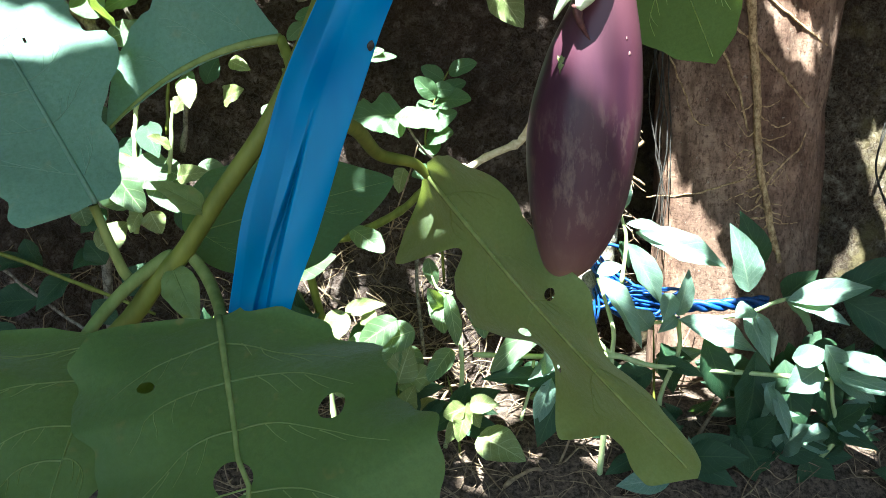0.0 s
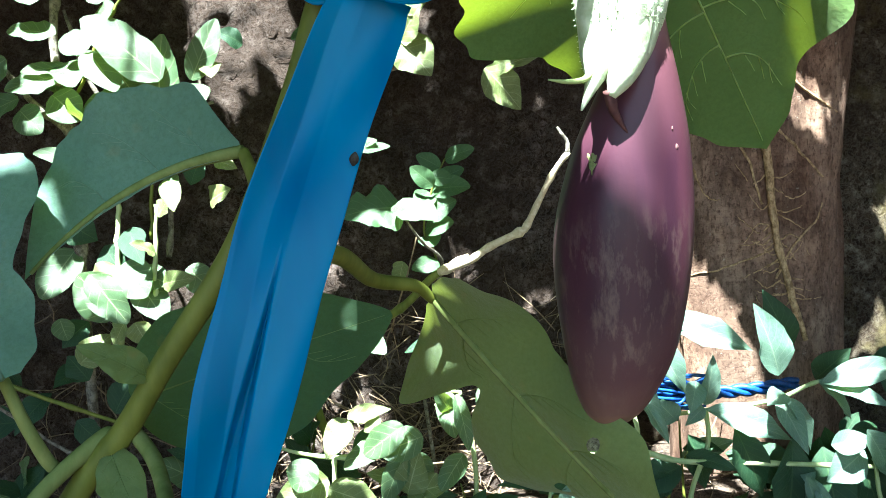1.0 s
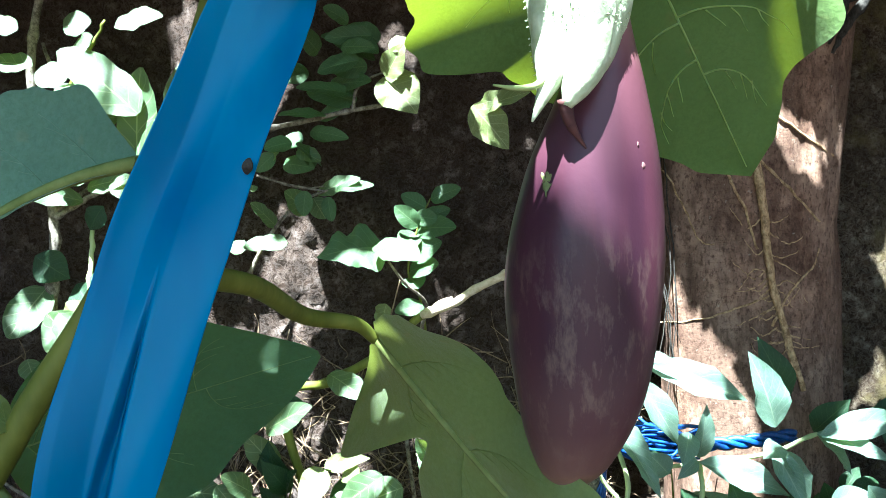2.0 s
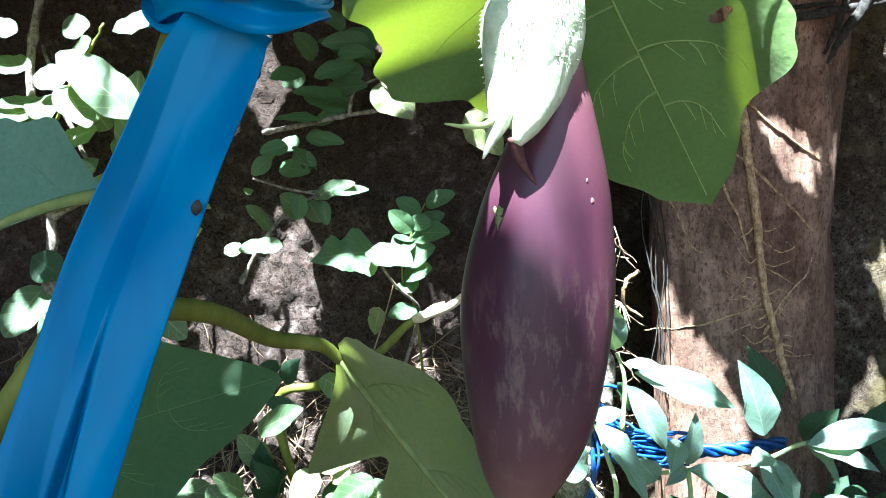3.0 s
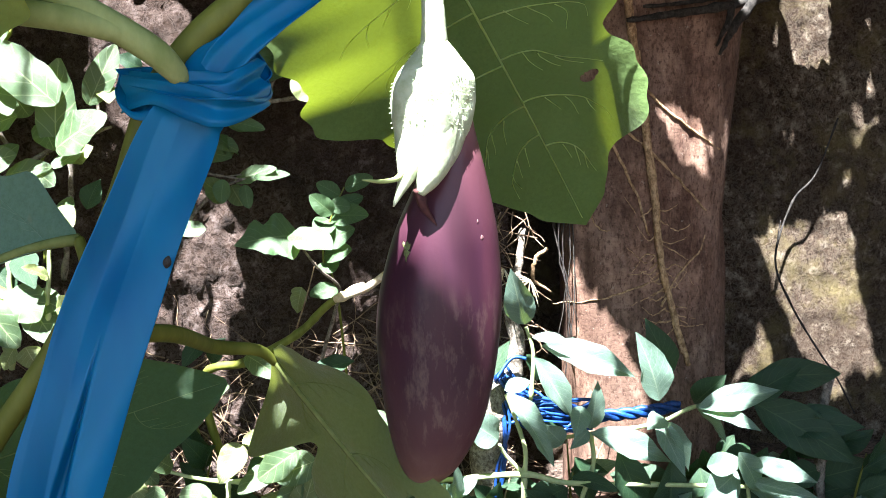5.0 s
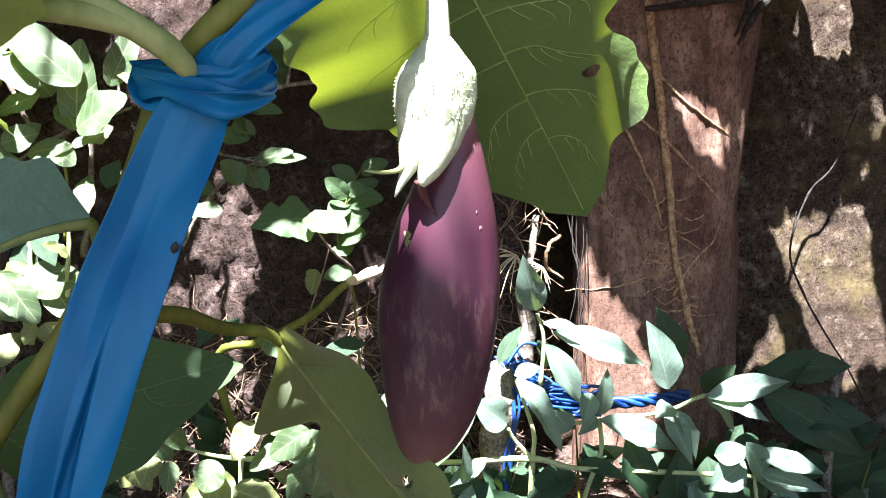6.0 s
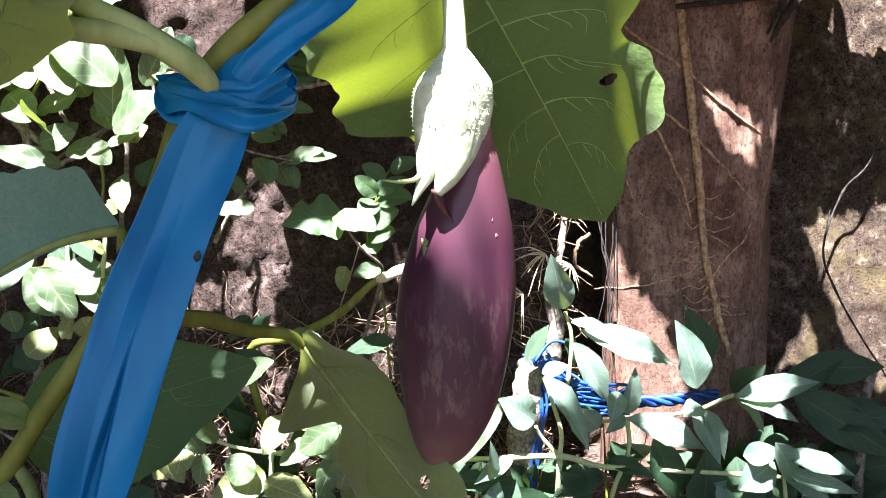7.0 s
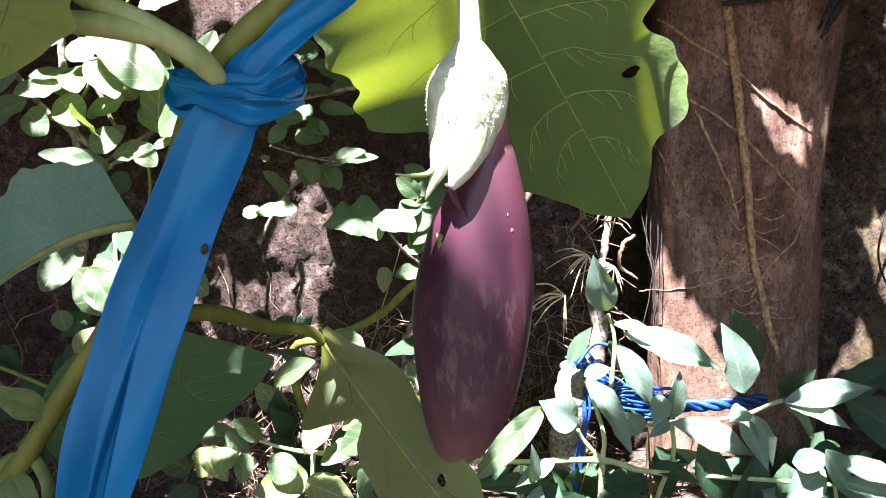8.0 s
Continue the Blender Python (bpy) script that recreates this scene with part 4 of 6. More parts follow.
def thorny_twig():
    t = thing("branch", (-0.3, 1.6, 0.7), "thin thorny branch with a few oval leaves growing from the climber", "branch")
    S = lambda pts, rad: stem("twig", pts, rad, WOOD_TWIG, t, knots=0.6)
    S([(-0.320, 1.720, 0.903), (-0.284, 1.720, 0.968), (-0.236, 1.720, 1.024), (-0.199, 1.720, 1.047), (-0.140, 1.720, 1.063)], [0.004, 0.0034, 0.003, 0.0025, 0.0016])
    S([(-0.252, 1.730, 1.073), (-0.210, 1.730, 1.062), (-0.157, 1.730, 1.067)], [0.0016, 0.0016, 0.001])
    S([(-0.271, 1.720, 1.168), (-0.201, 1.720, 1.179), (-0.131, 1.720, 1.192), (-0.057, 1.720, 1.201), (-0.013, 1.720, 1.206)], [0.004, 0.0045, 0.004, 0.0035, 0.002])
    S([(-0.117, 1.720, 1.194), (-0.110, 1.720, 1.228), (-0.089, 1.720, 1.247), (-0.039, 1.720, 1.263)], [0.003, 0.0028, 0.0025, 0.002])
    S([(-0.291, 1.720, 1.088), (-0.237, 1.720, 1.070), (-0.159, 1.720, 1.054), (-0.099, 1.720, 1.061)], [0.002, 0.002, 0.0018, 0.001])
    for k, (a, b) in enumerate((((-0.236, 1.720, 1.024), (-0.243, 1.710, 1.040)), ((-0.264, 1.720, 0.992), (-0.257, 1.710, 1.008)), ((-0.297, 1.720, 0.951), (-0.303, 1.710, 0.967)), ((-0.181, 1.720, 1.183), (-0.177, 1.710, 1.193)), ((-0.218, 1.720, 1.069), (-0.221, 1.710, 1.057)))):
        stem("thorn", [a, tuple((p + q) / 2 for p, q in zip(a, b)), b], [0.0012, 0.0008, 0.0002], WOOD_TWIG, t, sides=5, n=2)
    leaves(t, ROUNDS, [
        (-0.212, 1.022, -0.238, 1.056, 0.043, 1.72),
        (-0.196, 1.045, -0.177, 1.007, 0.036, 1.72),
        (-0.188, 1.053, -0.108, 1.073, 0.032, 1.72),
        (-0.216, 1.128, -0.175, 1.106, 0.032, 1.72),
        (-0.263, 0.998, -0.298, 1.040, 0.032, 1.72),
    ], 15)
    leaves(t, YELLOWS, [
        (-0.056, 1.244, -0.005, 1.177, 0.073, 1.68),
        (-0.054, 1.242, -0.019, 1.293, 0.041, 1.68),
        (0.089, 1.186, 0.149, 1.112, 0.060, 1.68),
        (0.102, 1.183, 0.184, 1.200, 0.035, 1.68),
        (-0.046, 1.285, -0.007, 1.302, 0.029, 1.68),
    ], 16)
    leaves(t, MIDS, [
        (-0.117, 1.222, -0.206, 1.229, 0.036, 1.70),
        (-0.100, 1.275, -0.175, 1.263, 0.046, 1.70),
        (-0.163, 1.184, -0.237, 1.183, 0.030, 1.70),
        (-0.224, 1.141, -0.269, 1.130, 0.036, 1.70),
        (-0.214, 1.136, -0.178, 1.100, 0.028, 1.70),
        (-0.203, 1.056, -0.210, 1.013, 0.036, 1.70),
        (-0.168, 1.045, -0.164, 1.002, 0.028, 1.70),
        (-0.148, 1.057, -0.086, 1.062, 0.022, 1.70),
        (-0.078, 1.323, -0.158, 1.316, 0.040, 1.70),
        (-0.117, 1.344, -0.156, 1.365, 0.036, 1.70),
        (-0.199, 1.268, -0.239, 1.250, 0.036, 1.70),
        (-0.255, 1.122, -0.286, 1.093, 0.030, 1.70),
        (-0.184, 1.159, -0.125, 1.143, 0.026, 1.70),
        (-0.129, 1.300, -0.070, 1.289, 0.030, 1.70),
    ], 27)
    leaves(t, MIDS, [
        (-0.078, 1.289, -0.166, 1.323, 0.050, 1.74),
        (-0.089, 1.269, -0.149, 1.263, 0.044, 1.74),
        (-0.112, 1.211, -0.201, 1.236, 0.050, 1.74),
        (-0.123, 1.202, -0.184, 1.185, 0.040, 1.74),
        (-0.067, 1.317, -0.125, 1.350, 0.044, 1.74),
        (-0.177, 1.304, -0.205, 1.334, 0.040, 1.74),
        (-0.217, 1.138, -0.245, 1.159, 0.040, 1.74),
        (-0.188, 1.106, -0.217, 1.133, 0.036, 1.74),
        (-0.248, 1.109, -0.189, 1.096, 0.036, 1.74),
        (-0.126, 1.330, -0.068, 1.288, 0.040, 1.74),
        (-0.161, 1.244, -0.081, 1.239, 0.040, 1.74),
        (-0.195, 1.166, -0.156, 1.144, 0.034, 1.74),
        (-0.199, 1.275, -0.230, 1.247, 0.040, 1.74),
    ], 17)
    leaves(t, ROUNDS, [
        (-0.240, 0.970, -0.309, 0.964, 0.039, 1.70),
        (-0.319, 0.954, -0.338, 0.975, 0.033, 1.70),
        (-0.245, 1.131, -0.271, 1.106, 0.023, 1.70),
        (-0.293, 1.070, -0.290, 1.058, 0.018, 1.70),
    ], 18)


thorny_twig()


def yellow_branch():
    t = thing("branch", (0.05, 1.6, 0.4), "smooth green branch with a pale cut end", "branch")
    stem("shoot", [(-0.2, 1.78, 0.36), (-0.266, 1.720, 0.674), (-0.183, 1.680, 0.725), (-0.128, 1.660, 0.751), (-0.073, 1.640, 0.785), (-0.025, 1.620, 0.831), (0.013, 1.610, 0.853)], [0.009, 0.008, 0.0078, 0.0078, 0.0072, 0.0068, 0.0065], STEM, t, knots=0.2, sides=10)
    stem("cut_end", [(0.011, 1.610, 0.852), (0.024, 1.607, 0.859), (0.041, 1.604, 0.865)], [0.0072, 0.0078, 0.0062], CUT, t, sides=10)
    stem("side_twig", [(-0.012, 1.612, 0.842), (0.041, 1.595, 0.860), (0.076, 1.59, 0.882), (0.128, 1.59, 0.904), (0.140, 1.59, 0.914), (0.163, 1.588, 0.956), (0.190, 1.585, 1.003), (0.214, 1.58, 1.032)], [0.0066, 0.0066, 0.0064, 0.0066, 0.0062, 0.0052, 0.0048, 0.0044], CUT, t, knots=0.45, sides=10, n=4)
    stem("side_twig", [(0.212, 1.580, 1.030), (0.212, 1.580, 1.048), (0.203, 1.578, 1.062), (0.196, 1.578, 1.074)], [0.0040, 0.0034, 0.0030, 0.0022], WOOD_TWIG, t, knots=0.3)


yellow_branch()


def climber():
    t = thing("climber", (-0.6, 1.55, 0.3), "woody climber with rounded glossy leaves growing up the wall", "climber")
    S = lambda pts, rad, m=WOOD_TWIG: stem("stem", pts, rad, m, t, knots=0.5, wobble=0.0008)
    S([(-0.66, 1.72, 0.2), (-0.653, 1.700, 0.773), (-0.641, 1.680, 0.913), (-0.627, 1.670, 1.029), (-0.642, 1.670, 1.144), (-0.652, 1.670, 1.268), (-0.635, 1.670, 1.371), (-0.617, 1.680, 1.485)], [0.010, 0.0095, 0.009, 0.009, 0.0085, 0.008, 0.007, 0.005])
    S([(-0.820, 1.680, 1.324), (-0.747, 1.670, 1.235), (-0.674, 1.660, 1.150), (-0.600, 1.670, 1.086)], [0.005, 0.0055, 0.006, 0.006])
    S([(-0.627, 1.670, 1.029), (-0.582, 1.660, 1.050), (-0.553, 1.660, 1.065), (-0.509, 1.660, 1.070)], [0.005, 0.0045, 0.004, 0.0025])
    S([(-0.637, 1.670, 1.149), (-0.605, 1.660, 1.198), (-0.574, 1.650, 1.252), (-0.541, 1.650, 1.306), (-0.515, 1.650, 1.351)], [0.003, 0.0032, 0.003, 0.003, 0.002], STEM)
    S([(-0.582, 1.670, 0.736), (-0.572, 1.660, 0.842), (-0.569, 1.660, 0.924), (-0.563, 1.670, 1.005)], [0.005, 0.0048, 0.0045, 0.004], PALE_STEM)
    S([(-0.516, 1.680, 0.921), (-0.508, 1.680, 1.014), (-0.510, 1.680, 1.096), (-0.495, 1.680, 1.116)], [0.003, 0.003, 0.0028, 0.002], STEM)
    S([(-0.500, 1.720, 0.885), (-0.481, 1.720, 1.012), (-0.473, 1.720, 1.096), (-0.475, 1.720, 1.250)], [0.005, 0.005, 0.0045, 0.004])
    S([(-0.563, 1.700, 1.107), (-0.590, 1.700, 1.169), (-0.621, 1.700, 1.240), (-0.640, 1.700, 1.330)], [0.004, 0.004, 0.0035, 0.003])
    S([(-0.626, 1.670, 1.037), (-0.532, 1.670, 1.096), (-0.460, 1.670, 1.130), (-0.384, 1.670, 1.154)], [0.0035, 0.004, 0.004, 0.0025])
    S([(-0.414, 1.690, 1.155), (-0.406, 1.690, 1.226), (-0.393, 1.690, 1.286)], [0.003, 0.003, 0.002])
    S([(-0.910, 1.620, 0.745), (-0.779, 1.620, 0.694), (-0.659, 1.620, 0.642), (-0.538, 1.620, 0.591)], [0.004, 0.004, 0.0038, 0.003], STEM)
    S([(-0.833, 1.640, 0.682), (-0.766, 1.640, 0.623), (-0.678, 1.640, 0.556), (-0.586, 1.640, 0.511)], [0.0025, 0.003, 0.003, 0.002])
    leaves(t, ROUNDS, [
        (-0.455, 1.190, -0.570, 1.295, 0.085, 1.60),
        (-0.471, 1.115, -0.452, 1.268, 0.075, 1.63),
        (-0.459, 1.117, -0.364, 1.166, 0.072, 1.61),
        (-0.410, 1.190, -0.362, 1.290, 0.048, 1.62),
        (-0.573, 1.110, -0.590, 1.164, 0.046, 1.60),
        (-0.605, 0.872, -0.545, 0.785, 0.060, 1.60),
        (-0.560, 0.796, -0.618, 0.850, 0.052, 1.62),
        (-0.623, 1.275, -0.704, 1.285, 0.050, 1.62),
        (-0.617, 1.248, -0.562, 1.268, 0.048, 1.62),
        (-0.569, 1.243, -0.603, 1.219, 0.041, 1.62),
        (-0.624, 1.208, -0.711, 1.186, 0.059, 1.62),
        (-0.571, 1.242, -0.519, 1.171, 0.063, 1.62),
        (-0.528, 1.175, -0.603, 1.146, 0.050, 1.62),
        (-0.616, 1.222, -0.685, 1.216, 0.030, 1.62),
        (-0.639, 1.333, -0.693, 1.345, 0.046, 1.62),
        (-0.574, 1.338, -0.527, 1.345, 0.046, 1.62),
        (-0.482, 1.333, -0.398, 1.338, 0.046, 1.62),
        (-0.520, 1.317, -0.559, 1.292, 0.037, 1.62),
    ], 19)
    leaves(t, ROUNDS, [
        (-0.731, 1.246, -0.830, 1.174, 0.075, 1.64),
        (-0.701, 1.175, -0.795, 1.126, 0.063, 1.64),
        (-0.700, 1.155, -0.656, 1.114, 0.055, 1.64),
        (-0.552, 1.076, -0.472, 1.087, 0.039, 1.64),
        (-0.533, 1.207, -0.517, 1.175, 0.051, 1.64),
        (-0.440, 0.873, -0.385, 0.825, 0.051, 1.64),
        (-0.554, 0.885, -0.510, 0.828, 0.071, 1.64),
    ], 20)
    leaves(t, ROUNDS, [
        (-0.646, 1.178, -0.594, 1.131, 0.062, 1.62),
        (-0.569, 1.055, -0.667, 1.080, 0.044, 1.62),
        (-0.590, 1.094, -0.529, 1.109, 0.050, 1.62),
        (-0.572, 0.795, -0.630, 0.871, 0.086, 1.62),
        (-0.538, 0.857, -0.485, 0.783, 0.062, 1.62),
        (-0.474, 1.023, -0.445, 1.015, 0.042, 1.62),
        (-0.466, 1.084, -0.426, 1.113, 0.040, 1.62),
        (-0.505, 1.085, -0.468, 1.055, 0.040, 1.62),
        (-0.622, 1.232, -0.586, 1.183, 0.056, 1.62),
        (-0.528, 0.867, -0.479, 0.846, 0.050, 1.62),
    ], 21)
    S([(-0.505, 1.640, 0.813), (-0.496, 1.630, 0.892), (-0.486, 1.630, 0.983)], [0.0045, 0.004, 0.003], PALE_STEM)
    leaves(t, YELLOWS, [
        (-0.394, 0.984, -0.347, 1.004, 0.037, 1.62),
        (-0.456, 1.022, -0.443, 0.971, 0.033, 1.62),
        (-0.479, 0.849, -0.412, 0.861, 0.033, 1.62),
        (-0.384, 1.054, -0.343, 1.037, 0.025, 1.62),
        (-0.484, 0.963, -0.458, 0.998, 0.031, 1.62),
        (-0.494, 0.902, -0.523, 0.923, 0.027, 1.62),
        (-0.452, 1.101, -0.411, 1.120, 0.041, 1.62),
    ], 28)
    leaves(t, YELLOWS, [
        (-0.630, 0.721, -0.591, 0.761, 0.048, 1.62),
        (-0.566, 0.878, -0.619, 0.829, 0.056, 1.62),
        (-0.552, 0.787, -0.575, 0.746, 0.040, 1.62),
        (-0.381, 1.219, -0.373, 1.190, 0.036, 1.62),
        (-0.532, 0.786, -0.515, 0.745, 0.040, 1.62),
    ], 22)
    leaves(t, SHADED, [
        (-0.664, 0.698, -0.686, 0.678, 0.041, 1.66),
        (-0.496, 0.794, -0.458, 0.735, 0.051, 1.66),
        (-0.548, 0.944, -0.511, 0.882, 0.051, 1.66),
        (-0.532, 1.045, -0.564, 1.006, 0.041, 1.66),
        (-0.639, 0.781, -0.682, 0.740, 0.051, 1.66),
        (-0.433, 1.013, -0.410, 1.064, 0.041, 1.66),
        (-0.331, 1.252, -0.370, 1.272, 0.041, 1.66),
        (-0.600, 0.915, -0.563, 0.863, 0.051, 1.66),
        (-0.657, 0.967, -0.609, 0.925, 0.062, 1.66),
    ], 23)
    leaves(t, SHADED, [
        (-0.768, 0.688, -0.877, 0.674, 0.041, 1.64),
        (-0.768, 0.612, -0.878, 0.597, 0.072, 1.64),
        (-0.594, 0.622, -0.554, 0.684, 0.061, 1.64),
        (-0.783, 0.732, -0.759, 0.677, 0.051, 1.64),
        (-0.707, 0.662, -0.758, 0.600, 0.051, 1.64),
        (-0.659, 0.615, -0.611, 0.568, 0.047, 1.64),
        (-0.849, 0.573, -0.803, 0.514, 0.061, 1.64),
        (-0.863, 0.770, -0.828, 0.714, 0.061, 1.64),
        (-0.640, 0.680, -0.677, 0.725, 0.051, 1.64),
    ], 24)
    leaves(t, ROUNDS, [
        (-0.502, 1.165, -0.467, 1.116, 0.048, 1.65),
        (-0.651, 0.910, -0.694, 0.834, 0.068, 1.65),
        (-0.605, 0.870, -0.637, 0.802, 0.058, 1.65),
        (-0.672, 1.209, -0.635, 1.189, 0.039, 1.65),
        (-0.583, 1.091, -0.543, 1.128, 0.039, 1.65),
        (-0.677, 0.794, -0.669, 0.754, 0.039, 1.65),
    ], 25)


climber()


# ---- dead roots and litter ----
def litter():
    """Dry thread roots over the bank and the wall's foot."""
    rng = random.Random(8)
    pieces = []
    for k in range(1150):
        x = rng.uniform(-1.0, 0.9) if k % 2 else rng.uniform(-0.45, 0.35)
        y = rng.uniform(1.45, 1.84)
        on_wall = rng.random() < 0.55 and x < 0.32
        a = rng.uniform(0, 6.28)
        ln = rng.uniform(0.04, 0.16)
        pts = []
        for q in (0, 0.33, 0.66, 1):
            px, py = x + ln * q * math.cos(a) + rng.uniform(-0.012, 0.012), y + ln * q * math.sin(a) * 0.5
            if on_wall:
                z = 0.40 + 0.34 * rng.random() ** 1.5 if q == 0 else z + ln / 3 * math.sin(a) + rng.uniform(-0.012, 0.012)
                py = 1.88 - rough(px, z, 1.7) - 0.05 * max(0, 0.75 - z) - rng.uniform(0.0, 0.02)
            else:
                z = bank(px, py) + rng.uniform(0, 0.03)
            pts.append((px, py, z))
        r = rng.uniform(0.0006, 0.0018)
        pieces.append(tube(pts, [r, r, r * 0.8, r * 0.4], 4, 3))
    for k in range(60):
        x, z = 0.33 + rng.uniform(-0.06, 0.05), rng.uniform(0.6, 1.0)
        ln = rng.uniform(0.03, 0.09)
        a = rng.uniform(2.0, 6.0)
        pts = [(x + ln * q * math.cos(a) + rng.uniform(-0.006, 0.006), 1.78 + rng.uniform(-0.02, 0.02), z + ln * q * math.sin(a)) for q in (0, 0.4, 0.7, 1)]
        pieces.append(tube(pts, [0.0016, 0.0014, 0.001, 0.0005], 4, 3))
    ob = joined("dead_roots", pieces, DEAD)
    tagged(ob, "tangle of dry brown thread roots on the bank", "roots", kind="stuff")
    for k in range(7):
        x, y = rng.uniform(-0.5, 0.6), rng.uniform(1.5, 1.8)
        ln, a = rng.uniform(0.15, 0.3), rng.uniform(-0.5, 0.5)
        z = bank(x, y) + 0.01
        pts = [(x + ln * q * math.cos(a), y + 0.08 * q, z + 0.22 * q * rng.random() + 0.03 * q) for q in (0, 0.3, 0.6, 1)]
        v, f = tube(pts, [0.004, 0.0035, 0.003, 0.0012], 6, 4, 0.001, k, 0.5)
        tagged(new("dead_twig", mesh_of("dead_twig", v, f, DEAD)), "dry bent twig lying on the bank", "twig", "twigs on the bank")


litter()

# ---- the eggplant plant ----


def eggplant_plant():
    t = thing("eggplant_plant", (-0.25, 0.42, 0.12), "eggplant bush with large soft lobed leaves and thick green stems", "plant")
    S = lambda name, pts, rad, **kw: stem(name, pts, rad, STEM, t, sides=14, n=8, **kw)
    # the main stem from the ground up past the ribbon, and its fork
    S("main_stem", [(-0.30, 0.44, 0.08), (-0.27, 0.44, 0.5), (-0.215, 0.444, 0.80), (-0.155, 0.443, 0.893), (-0.131, 0.442, 0.921), (-0.111, 0.438, 0.949), (-0.0795, 0.434, 0.992), (-0.0545, 0.436, 1.046), (-0.041, 0.440, 1.084), (-0.021, 0.432, 1.107), (0.004, 0.435, 1.129), (0.026, 0.440, 1.152), (0.054, 0.440, 1.175)], [0.010, 0.0075, 0.0056, 0.0052, 0.0050, 0.0048, 0.0050, 0.0054, 0.0056, 0.0060, 0.0058, 0.0055, 0.005])
    stem("branch", [(-0.023, 0.428, 1.084), (-0.024, 0.417, 1.090), (-0.027, 0.411, 1.095), (-0.033, 0.406, 1.101), (-0.050, 0.400, 1.112), (-0.067, 0.395, 1.121), (-0.084, 0.390, 1.135)], [0.0010, 0.0036, 0.0050, 0.0055, 0.0054, 0.005, 0.0045], SOFT_STEM, t, sides=14, n=8)
    stem("petiole", [(-0.038, 0.403, 1.105), (-0.057, 0.395, 1.110), (-0.077, 0.385, 1.112), (-0.087, 0.375, 1.114)], [0.004, 0.0048, 0.0045, 0.004], SOFT_STEM, t, sides=14, n=8)
    # the lower lobed leaf reaching out under the fruit
    S("petiole", [(-0.085, 0.432, 0.982), (-0.066, 0.438, 0.987), (-0.048, 0.480, 0.981), (-0.039, 0.545, 0.962), (-0.019, 0.566, 0.955), (-0.010, 0.573, 0.946)], [0.0026, 0.0040, 0.0042, 0.0040, 0.0034, 0.0026])
    stem("petiole", [(-0.139, 0.449, 0.917), (-0.144, 0.448, 0.913), (-0.157, 0.440, 0.907), (-0.162, 0.430, 0.924), (-0.168, 0.425, 0.947)], [0.0014, 0.0029, 0.0028, 0.0025, 0.0022], OLIVE_STEM, t, sides=14, n=8)
    stem("petiole", [(-0.136, 0.449, 0.921), (-0.129, 0.445, 0.919), (-0.118, 0.435, 0.909), (-0.105, 0.405, 0.901), (-0.101, 0.388, 0.898)], [0.0014, 0.0029, 0.0031, 0.0029, 0.0026], OLIVE_STEM, t, sides=14, n=8)
    stem("petiole", [(-0.138, 0.449, 0.919), (-0.142, 0.445, 0.917), (-0.160, 0.430, 0.902), (-0.172, 0.410, 0.883), (-0.151, 0.400, 0.889)], [0.0014, 0.0033, 0.0032, 0.0030, 0.0026], OLIVE_STEM, t, sides=14, n=8)
    S("petiole", [(-0.059, 0.430, 1.002), (-0.072, 0.450, 1.007), (-0.079, 0.464, 1.019), (-0.083, 0.470, 1.027)], [0.0014, 0.0029, 0.0028, 0.0025, 0.0022])
    S("petiole", [(0.054, 0.440, 1.175), (0.071, 0.475, 1.179), (0.085, 0.512, 1.168)], [0.0045, 0.004, 0.0035])

    upper_left = (0, 0.075, 0.06, 0.108, 0.16, 0.105, 0.235, 0.105, 0.32, 0.116, 0.41, 0.117, 0.45, 0.106, 0.48, 0.086, 0.54, 0.078, 0.82, 0.040, 0.93, 0.022, 1, 0)
    upper_right = (0, 0.055, 0.2, 0.073, 0.35, 0.083, 0.39, 0.072, 0.42, 0.058, 0.47, 0.060, 0.53, 0.067, 0.61, 0.070, 0.655, 0.064, 0.72, 0.048, 0.76, 0.038, 0.845, 0.027, 0.92, 0.018, 0.97, 0.007, 1, 0)
    big_leaf(t, (0.085, 0.515, 1.166), (0.181, 0.602, 1.016), 0.18, (0.0, 0.72, 0.70), "broad lobed leaf seen from below, sunlit, with an eaten hole", material=EGG_UNDER, veins=5, under=True, fold=0.012, arch=0.03, wave=0.03, rows=120, cols=88, holes=((0.545, 0.58, 0.017, 0.070), (0.54, 0.62, 0.012, 0.06)), outline=(upper_left, upper_right), vein_r=0.00050, rib=0.00085, lobe_tilt=0.75, seed=4)
    low_up = (0, 0.010, 0.03, 0.027, 0.09, 0.048, 0.17, 0.052, 0.245, 0.045, 0.295, 0.035, 0.41, 0.041, 0.507, 0.045, 0.61, 0.039, 0.734, 0.031, 0.83, 0.022, 0.935, 0.019, 0.98, 0.011, 1, 0)
    low_down = (0, 0.010, 0.02, 0.030, 0.04, 0.064, 0.10, 0.072, 0.13, 0.060, 0.165, 0.040, 0.20, 0.019, 0.225, 0.019, 0.24, 0.042, 0.28, 0.055, 0.38, 0.061, 0.515, 0.049, 0.64, 0.054, 0.71, 0.070, 0.74, 0.080, 0.775, 0.060, 0.795, 0.036, 0.85, 0.029, 0.95, 0.030, 1, 0)
